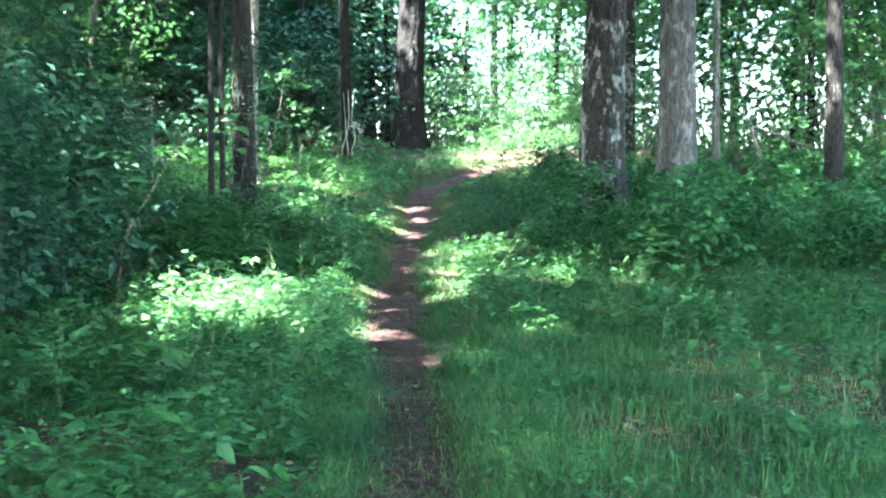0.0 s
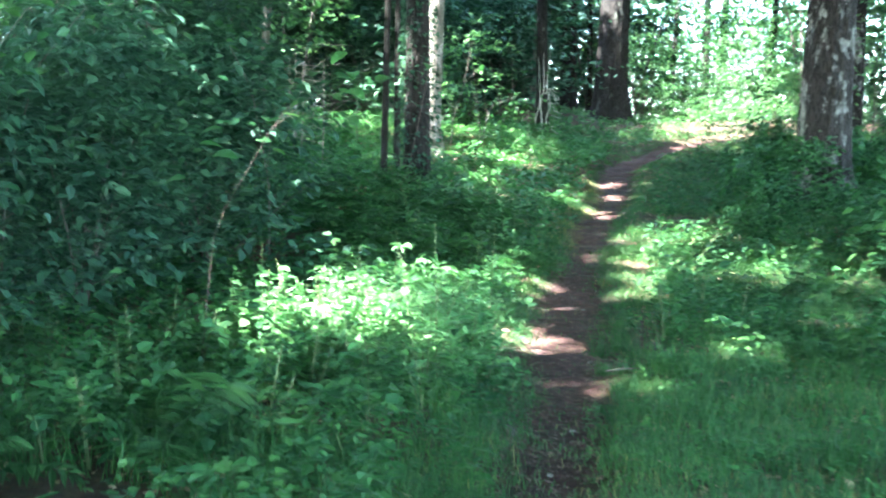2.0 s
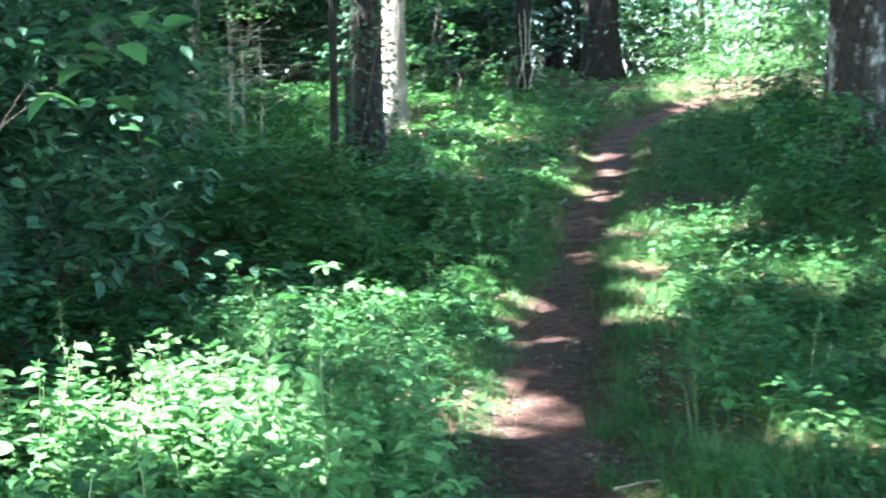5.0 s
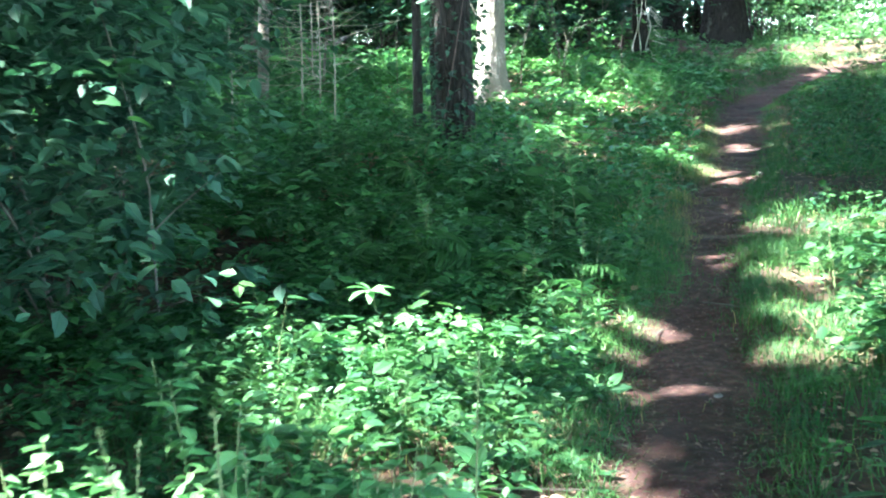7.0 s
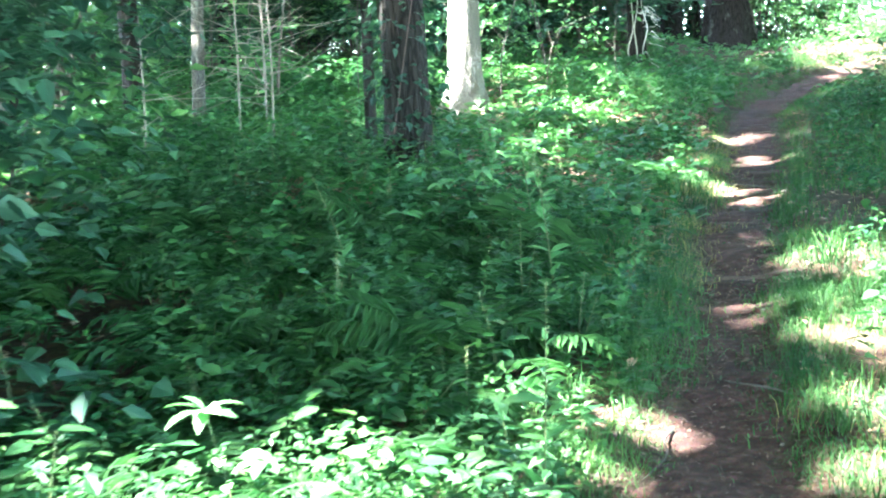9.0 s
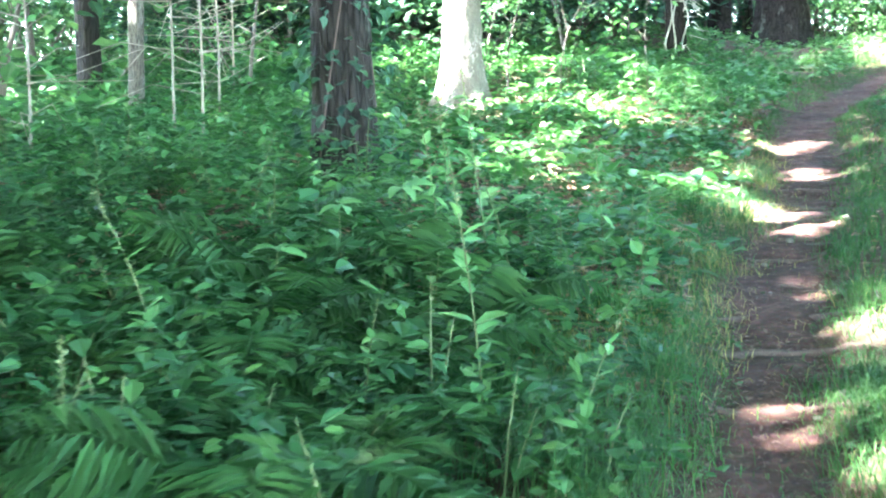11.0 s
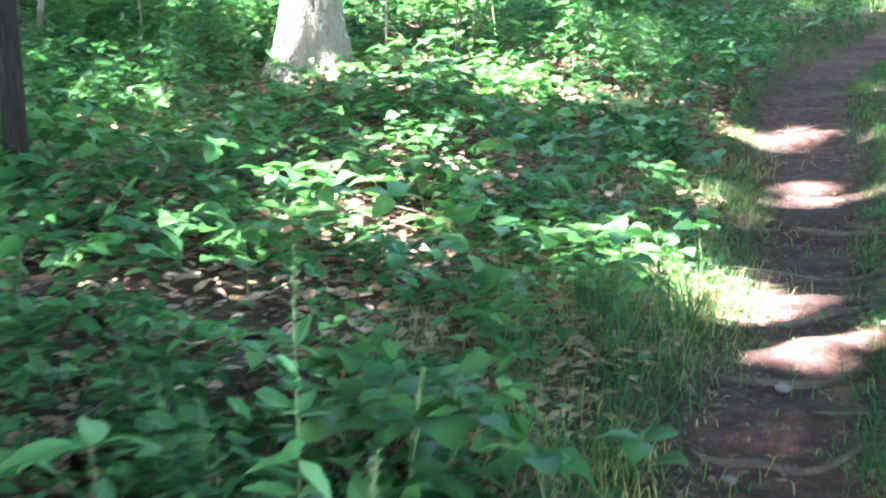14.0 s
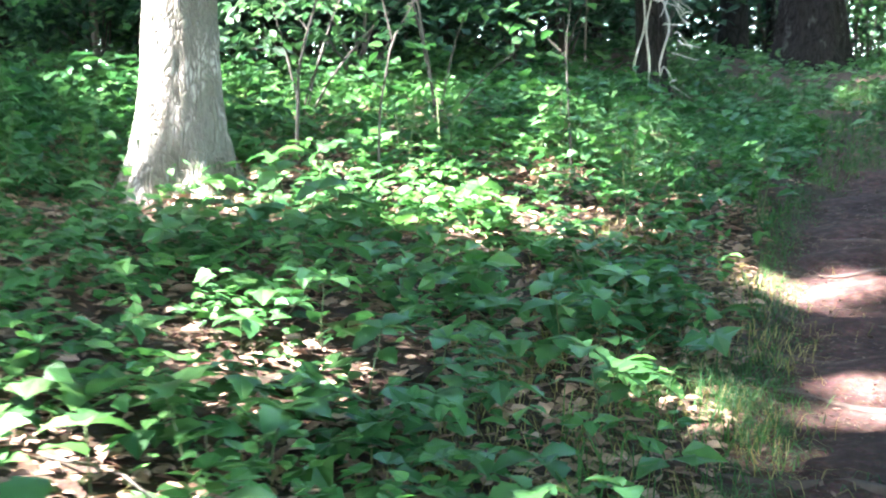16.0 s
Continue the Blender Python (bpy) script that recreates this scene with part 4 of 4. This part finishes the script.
bright = [clump(250 + k, 0.6 + 0.12 * k, 0.16, 80, 0.10, MAT_CREEPER, "tall leafy plant catching the sun on the bank", "bank_plant", 3) for k in range(3)]
scatter(bright, [(-2.5, 30.4), (-2.1, 30.9), (-1.7, 30.5), (-2.8, 31.1), (-1.4, 31.2), (-2.2, 31.6), (-3.1, 30.2), (-1.9, 29.9), (-3.4, 29.8), (-1.2, 30.5), (-4.9, 28.6), (-5.4, 28.2), (-5.1, 27.6), (-3.0, 29.4)], "plants on the bank", 66, 0.8, 1.15)
x, y = q.uniform(-3.8, -1.15, 1100), 15.4 + q.normal(0, 0.9, 1100)
herbs("weed_patch", "low broad-leaved weeds in full sun", x, y, q.uniform(0.08, 0.34, 1100), 7, 0.08, MAT_HERB, 63, mix=True, widths=(0.4, 0.65))
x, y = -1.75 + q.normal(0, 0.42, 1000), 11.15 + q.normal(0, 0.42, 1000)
herbs("weed_patch", "dense small-leaved weeds in glaring sun", x, y, q.uniform(0.08, 0.5, 1000) * np.exp(-((x + 1.75) ** 2 + (y - 11.15) ** 2) * 0.9), 9, 0.062, MAT_WEED_SUNPALE, 67, widths=(0.5, 0.75))
weeds = [weed(k + 200, 0.72 + 0.13 * k) for k in range(4)]
q = np.random.default_rng(61)
spots_weed = [(-1.2, 11.0), (-1.5, 11.5), (-2.0, 11.5), (-1.25, 10.6)]
while len(spots_weed) < 22:
    x, y = -1.75 + q.normal(0, 0.5), 11.3 + q.normal(0, 0.5)
    if x < -0.85:
        spots_weed.append((x, y))
for k in range(16):
    spots_weed.append((q.uniform(-3.0, -1.2), q.uniform(13.5, 21.5)))
scatter(weeds, spots_weed, "tall weeds", 5, 0.6, 1.1)


# ---- plants that stand out singly ----
def curved(points, r0, r1, sides=5, steps=10):
    p = np.array(points, float)
    s = np.linspace(0, len(p) - 1, steps)
    k = np.arange(len(p))
    return tube(np.stack([np.interp(s, k, p[:, j]) for j in range(3)], 1), np.linspace(r0, r1, steps), sides)


def single_leaf(name, length, width, material, lobes=0.12):
    """One broad leaf: a cupped blade of two halves with a wavy edge."""
    s = np.linspace(0, 1, 9)
    half = width * 0.5 * np.sin(np.pi * s ** 0.8) ** 0.8 * (1 + lobes * np.sin(s * 22))
    mid = np.stack([s * length, 0 * s, 0.12 * length * np.sin(s * 2.4) - 0.1 * length * s ** 2], 1)
    edge = [mid + np.stack([0.03 * length * np.ones(9), sign * half, 0.22 * half], 1) for sign in (1, -1)]
    v = np.concatenate([mid, edge[0], edge[1]])
    k = np.arange(8)
    f = np.concatenate([np.stack([k, k + 1, k + 10, k + 9], 1), np.stack([k, k + 18, k + 19, k + 1], 1)])
    return mesh_of(name, v, [f], material, True)


LEAF_A = [single_leaf("leaf", 0.11 + 0.02 * k, 0.075 + 0.012 * k, MAT_CREEPER) for k in range(3)]
LEAF_B = [single_leaf("leaf", 0.11 + 0.025 * k, 0.042 + 0.008 * k, MAT_WEED_SUNPALE, 0.05) for k in range(3)]


def plant(seed, tall, count, kinds, label, name="woodland_plant"):
    q = np.random.default_rng(seed)
    t = thing(name, label, "plant")
    bend = q.normal(0, 0.06, 2)
    v, f = curved([(0, 0, -0.03), (bend[0] * 0.4, bend[1] * 0.4, tall * 0.5), (bend[0], bend[1], tall)], 0.004, 0.002)
    part("stem", mesh_of("stem", v, [f], MAT_STEM, True), t)
    for k in range(count):
        u = 1.0 if k < count * 0.7 else q.uniform(0.4, 0.8)
        p = part("leaf", kinds[k % len(kinds)], t)
        p.matrix_world = pose(bend[0] * u, bend[1] * u, tall * u, q.normal(0, 14), q.normal(4, 14), 360 * k / count + q.normal(0, 16))
    return t


q = np.random.default_rng(77)
plants = [plant(400 + k, 0.14 + 0.05 * k, 5 + k % 3, LEAF_A, "low green woodland plant with broad toothed leaves") for k in range(4)]
spots_plant = []
while len(spots_plant) < 165:
    x, y = q.uniform(-3.9, -0.95), q.uniform(21.5, 28.5)
    if wavy(x * 1.1, y * 1.1) > -0.45 + 0.4 * q.random():
        spots_plant.append((x, y))
scatter(plants, spots_plant, "woodland plants", 31, 0.7, 1.25)
herbsy = [plant(420 + k, 0.42 + 0.1 * k, 9 + k, LEAF_B, "upright leafy weed with long pale green leaves", "leafy_weed") for k in range(3)]
spots_herb = [(-2.35, 19.5), (-2.6, 19.8), (-2.2, 19.9), (-2.75, 19.3), (-1.95, 15.0), (-2.15, 15.2), (-1.9, 21.0), (-2.9, 20.6), (-3.6, 21.4), (-1.35, 15.9)]
scatter(herbsy, spots_herb, "leafy weeds", 32, 0.8, 1.15)


def tuft(seed, n, tall):
    q = np.random.default_rng(seed)
    t = thing("grass_tuft", "tuft of long arching green grass", "grass")
    base = np.stack([q.normal(0, 0.05, n), q.normal(0, 0.05, n), np.full(n, -0.01)], 1)
    v, f = blades(base, q.uniform(0, 6.28, n), q.uniform(0.4, 1.3, n), tall * q.uniform(0.6, 1.2, n), 0.007 * q.uniform(0.7, 1.3, n))
    part("grass_blade", mesh_of("grass_blade", v, f, MAT_GRASS), t)["kind"] = "stuff"
    return t


tufts = [tuft(500 + k, 70, 0.36 + 0.06 * k) for k in range(3)]
spots_tuft = [(-1.5, 18.6), (-1.25, 18.2), (-1.35, 19.2), (-1.05, 17.6), (-1.7, 19.0), (-1.1, 19.6), (-1.45, 20.4), (-0.15, 12.9), (0.0, 13.2), (-1.2, 23.6), (-1.0, 24.0), (-1.35, 23.9), (0.15, 19.0), (0.0, 20.5), (-1.15, 11.3), (-1.35, 10.9), (-2.2, 11.1), (-1.6, 11.8), (-0.1, 11.9), (0.05, 10.9)]
while len(spots_tuft) < 105:
    x, y = q.uniform(-2.2, 4.0), q.uniform(6, 22)
    if trail_distance(x, y)[0] > 0.5:
        spots_tuft.append((x, y))
scatter(tufts, spots_tuft, "grass tufts", 33, 0.55, 1.1)


def slim_sapling(seed, path_, fork, count, kinds, label, bark=MAT_TWIG, r=0.010):
    """A thin bent stem with a fork and a few large leaves out on short twigs."""
    q = np.random.default_rng(seed)
    t = thing("sapling", label, "sapling")
    v, f = curved(path_, r, r * 0.35, 6, 14)
    part("stem", mesh_of("stem", v, [f], bark, True), t)
    ends, held = [np.array(path_[-1])], [t.children[0]]
    for a, b in fork:
        v, f = curved([a, b], r * 0.5, r * 0.2, 5, 6)
        held.append(part("twig", mesh_of("twig", v, [f], bark, True), t))
        ends.append(np.array(b))
    for k in range(count):
        e = ends[k % len(ends)] + q.normal(0, 0.13, 3) * np.array([1, 1, 0.6])
        p = part("leaf", kinds[k % len(kinds)], held[k % len(held)])
        p.matrix_local = pose(*e, q.normal(0, 14), q.normal(8, 15), q.uniform(0, 360))
    return t


def stand(t, x, y, turn=0.0):
    t.matrix_world = pose(x, y, float(floor_at(x, y)[0]) - 0.02, 0, 0, turn)
    return t


stand(slim_sapling(601, [(0, 0, 0), (0.03, 0, 0.7), (0.25, 0.1, 1.5), (0.4, 0.1, 2.4)], [((0.1, 0, 0.9), (-0.25, 0.1, 1.3)), ((0.25, 0.1, 1.5), (0.6, -0.1, 1.8))], 26, LEAF_A, "thin grey-stemmed sapling with sunlit leaves", MAT_TWIG, 0.014), -4.05, 29.5)
stand(slim_sapling(602, [(0, 0, 0), (0.02, 0, 0.5), (0.1, 0, 0.9), (0.35, 0.1, 1.35)], [((0.1, 0, 0.9), (-0.05, 0, 1.5)), ((0.05, 0, 0.6), (-0.3, -0.1, 0.9)), ((0.2, 0, 1.1), (0.7, 0, 1.3))], 30, LEAF_B, "forked grey sapling with large light green leaves", MAT_TWIG, 0.011), -3.3, 29.0)
stand(slim_sapling(603, [(0, 0, 0), (0.0, 0, 1.0), (0.1, 0, 2.2)], [((0, 0, 0.9), (0.3, 0, 1.2)), ((0.05, 0, 1.5), (-0.3, 0.1, 1.7))], 22, LEAF_A, "thin sapling with scattered toothed leaves"), -5.9, 28.6)
stand(slim_sapling(604, [(0, 0, 0), (-0.05, 0, 0.9), (0.05, 0, 1.9)], [((0, 0, 0.8), (-0.35, 0, 1.15)), ((0, 0, 1.3), (0.4, 0, 1.5))], 24, LEAF_A, "thin sapling with scattered toothed leaves"), -2.5, 30.9)
LEAF_C = [single_leaf("leaf", 0.14 + 0.03 * k, 0.085 + 0.015 * k, MAT_HERB, 0.04) for k in range(2)]
stand(slim_sapling(605, [(0, 0, 0), (0.1, 0, 1.1), (0.6, -0.2, 1.85), (1.15, -0.4, 2.05)], [((0.5, -0.2, 1.7), (0.7, 0.25, 2.0)), ((0.8, -0.3, 1.95), (1.0, -0.65, 1.9)), ((0.3, 0, 1.4), (0.2, -0.5, 1.6))], 26, LEAF_C, "overhanging sapling with large bright leaves", MAT_ROOT, 0.0025), -2.68, 10.3)
for k, (x, y, turn) in enumerate(((-5.0, 11.2, 80), (-4.6, 10.4, 190), (-5.0, 12.0, 20), (-3.9, 15.9, 260))):
    c = stand(slim_sapling(620 + k, [(0, 0, 0), (0.05, 0, 1.2), (0.3, -0.1, 2.2), (0.7, -0.2, 2.7)], [((0.1, 0, 1.3), (0.6, 0.3, 1.7)), ((0.2, 0, 1.8), (-0.4, -0.3, 2.2)), ((0.05, 0, 1.0), (-0.5, 0.2, 1.3))], 44, LEAF_C, "shaded sapling with large drooping leaves"), x, y, turn)

# climber on the dark trunk by the bank
q = np.random.default_rng(88)
ivy = thing("ivy", "dark climbing leaves clinging round a trunk", "climber", (-3.42, 22.1, float(height(-3.42, 22.1))))
n = 1000
a, z = q.uniform(0, 6.28, n), 3.2 * q.random(n) ** 1.3
rad = 0.22 + 0.16 * q.random(n) * (1.2 - z / 3.2)
ln = q.uniform(0.05, 0.10, n)
v, f = leaves(np.stack([rad * np.cos(a), rad * np.sin(a), z], 1), a + q.normal(0, 0.6, n), q.normal(-0.5, 0.4, n), q.normal(0, 0.4, n), ln, ln * 0.75, LOBED)
part("foliage", mesh_of("foliage", v, [f], MAT_SHADE_LEAF), ivy)
for k in range(3):
    w = np.linspace(0, 1, 12)
    pts = np.stack([0.215 * np.cos(k * 2 + w * 2.5), 0.215 * np.sin(k * 2 + w * 2.5), w * 2.8], 1)
    v, f = tube(pts, 0.008 * (1 - 0.6 * w), 5)
    part("vine", mesh_of("vine", v, [f], MAT_ROOT, True), ivy)

# pale dead vines on the slim dark tree up the bank
dead = thing("dead_vine", "pale dead vine stems clinging to a dark trunk", "vine", (-2.66, 36.0, float(height(-2.66, 36.0))))
for k in range(3):
    a0 = (-2.2, -1.5, -0.7)[k]
    pts = [(0.19 * math.cos(a0) + q.normal(0, 0.05), 0.19 * math.sin(a0), z) for z in (-0.05, 0.3, 0.7, 1.1, 1.3 + 0.8 * q.random())]
    v, f = curved(pts, 0.017, 0.007, 5, 14)
    part("vine", mesh_of("vine", v, [f], MAT_PALE, True), dead)
for k in range(14):
    p0 = np.array([q.uniform(0.0, 0.35), -0.2, q.uniform(0.1, 1.1)])
    v, f = curved([p0, p0 + q.normal(0, 0.07, 3), p0 + q.normal(0, 0.1, 3) + np.array([0.14, 0, -0.08])], 0.010, 0.005, 4, 6)
    part("twig", mesh_of("twig", v, [f], MAT_PALE, True), dead)


def dead_branchlet(seed, tall, twigs):
    q = np.random.default_rng(seed)
    t = thing("dead_sapling", "bare dead sapling with grey brittle side twigs", "dead sapling")
    v, f = curved([(0, 0, -0.05), (0.03, 0, tall * 0.5), (0.0, 0.04, tall)], 0.016, 0.006, 6)
    part("stem", mesh_of("stem", v, [f], MAT_BRITTLE, True), t)
    for k in range(twigs):
        z = tall * q.uniform(0.25, 0.95)
        a = q.uniform(0, 6.28)
        r = q.uniform(0.5, 1.2)
        v, f = curved([(0, 0, z), (0.5 * r * math.cos(a), 0.5 * r * math.sin(a), z + q.normal(0.05, 0.06)), (r * math.cos(a + 0.2), r * math.sin(a + 0.2), z + q.normal(0.05, 0.15))], 0.006, 0.003, 4, 7)
        part("twig", mesh_of("twig", v, [f], MAT_BRITTLE, True), t)
    return t


stand(dead_branchlet(701, 2.0, 16), -5.5, 24.2)
stand(dead_branchlet(704, 1.9, 18), -6.6, 26.8)
stand(dead_branchlet(705, 2.3, 18), -7.6, 29.3)
stand(dead_branchlet(706, 1.6, 14), -6.4, 23.0)
stand(dead_branchlet(702, 2.4, 14), -6.3, 25.2)
stand(dead_branchlet(703, 1.8, 12), -3.6, 37.0)

log = thing("dead_tree", "thin dark dead trunk leaning with a bare branch", "dead tree", (6.8, 26.2, float(height(6.8, 26.2))))
v, f = curved([(0, 0, -0.1), (-0.2, 0, 0.8), (-0.55, 0, 1.95)], 0.06, 0.035, 7)
part("trunk", mesh_of("trunk", v, [f], MAT_OAK, True), log)
v, f = curved([(-0.5, 0, 1.8), (0.2, 0.1, 1.6), (0.9, 0.1, 1.3)], 0.035, 0.015, 6)
part("branch", mesh_of("branch", v, [f], MAT_OAK, True), log)

# ---- roots, stones, sticks and crumbs on the trail ----
q = np.random.default_rng(91)
for k in range(15):
    y = 19.4 + 0.82 * k + q.normal(0, 0.15)
    x = float(np.interp(y, TRAIL_Y, TRAIL_X)) if y < 36 else 1.2
    w = np.linspace(-0.5, 0.5, 15)
    px, py = x + w * q.uniform(0.8, 1.2), y + 0.09 * np.sin(w * 6 + k) + 0.03 * np.sin(w * 17 + 2 * k) + q.normal(0, 0.25) * w
    r = q.uniform(0.012, 0.024)
    pz = floor_at(px, py) + 0.010 - 0.03 * np.abs(w * 2) ** 3
    v, f = tube(np.stack([px, py, pz], 1), r * (1.1 - np.abs(w)), 7, 3, k, 0.1)
    tagged(new("root", mesh_of("root", v, [f], MAT_ROOT, True)), "worn tree root crossing the trodden earth path", "root", "path roots")


def stone_mesh(seed, size):
    q = np.random.default_rng(seed)
    bm = bmesh.new()
    bmesh.ops.create_icosphere(bm, subdivisions=2, radius=size)
    off = Vector(q.uniform(0, 50, 3))
    for vert in bm.verts:
        vert.co *= 1 + 0.35 * noise.noise(vert.co * (1.4 / size) + off)
        vert.co.z *= 0.55
    me = bpy.data.meshes.new("stone")
    bm.to_mesh(me)
    bm.free()
    me.materials.append(MAT_STONE)
    for poly in me.polygons:
        poly.use_smooth = True
    return me


stones = [stone_mesh(k, 0.012 + 0.006 * k) for k in range(4)]
for k in range(18):
    y = q.uniform(5, 30)
    x = float(np.interp(y, TRAIL_Y, TRAIL_X)) + q.normal(0, 0.17)
    ob = tagged(new("stone", stones[k % 4]), "small grey stone half sunk in the path", "stone", "path stones")
    ob.matrix_world = pose(x, y, float(floor_at(x, y)[0]) + 0.016, q.normal(0, 10), q.normal(0, 10), q.uniform(0, 360))

sticks = []
for k in range(4):
    v, f = curved([(-0.3, 0, 0), (-0.1, q.normal(0, 0.03), 0.01), (0.12, q.normal(0, 0.03), 0.012), (0.3 + 0.1 * k, q.normal(0, 0.05), 0.0)], 0.007, 0.003, 5, 8)
    sticks.append(mesh_of("stick", v, [f], MAT_TWIG, True))
for k in range(40):
    x, y = q.uniform(-4.5, 1.5), q.uniform(8, 29)
    ob = tagged(new("stick", sticks[k % 4]), "fallen bare stick on the forest floor", "stick", "fallen sticks")
    ob.matrix_world = pose(x, y, float(floor_at(x, y)[0]) + 0.03, 0, q.normal(0, 5), q.uniform(0, 360))

n = 22000
y = q.uniform(3, 36, n)
half = np.interp(y, EDGE_Y, (np.array(EDGE_R) - np.array(EDGE_L)) / 2)
off = np.where(q.random(n) < 0.16, q.normal(0, 0.22, n), np.where(q.random(n) < 0.6, -1, 1) * (half + q.normal(0.08, 0.16, n)))
x = np.interp(y, TRAIL_Y, TRAIL_X) + off
on = np.abs(off) < half
ln = q.uniform(0.012, 0.045, n)
v, f = leaves(np.stack([x, y, floor_at(x, y) + np.where(on, 0.024, 0.014)], 1), q.uniform(0, 6.28, n), q.normal(0, 0.25, n), q.normal(0, 0.4, n), ln, ln * q.uniform(0.1, 0.5, n), DIAMOND)
tagged(new("path_litter", mesh_of("path_litter", v, [f], MAT_NEEDLE)), "crumbs of dead leaf and needles on the path", "leaf litter", kind="stuff")
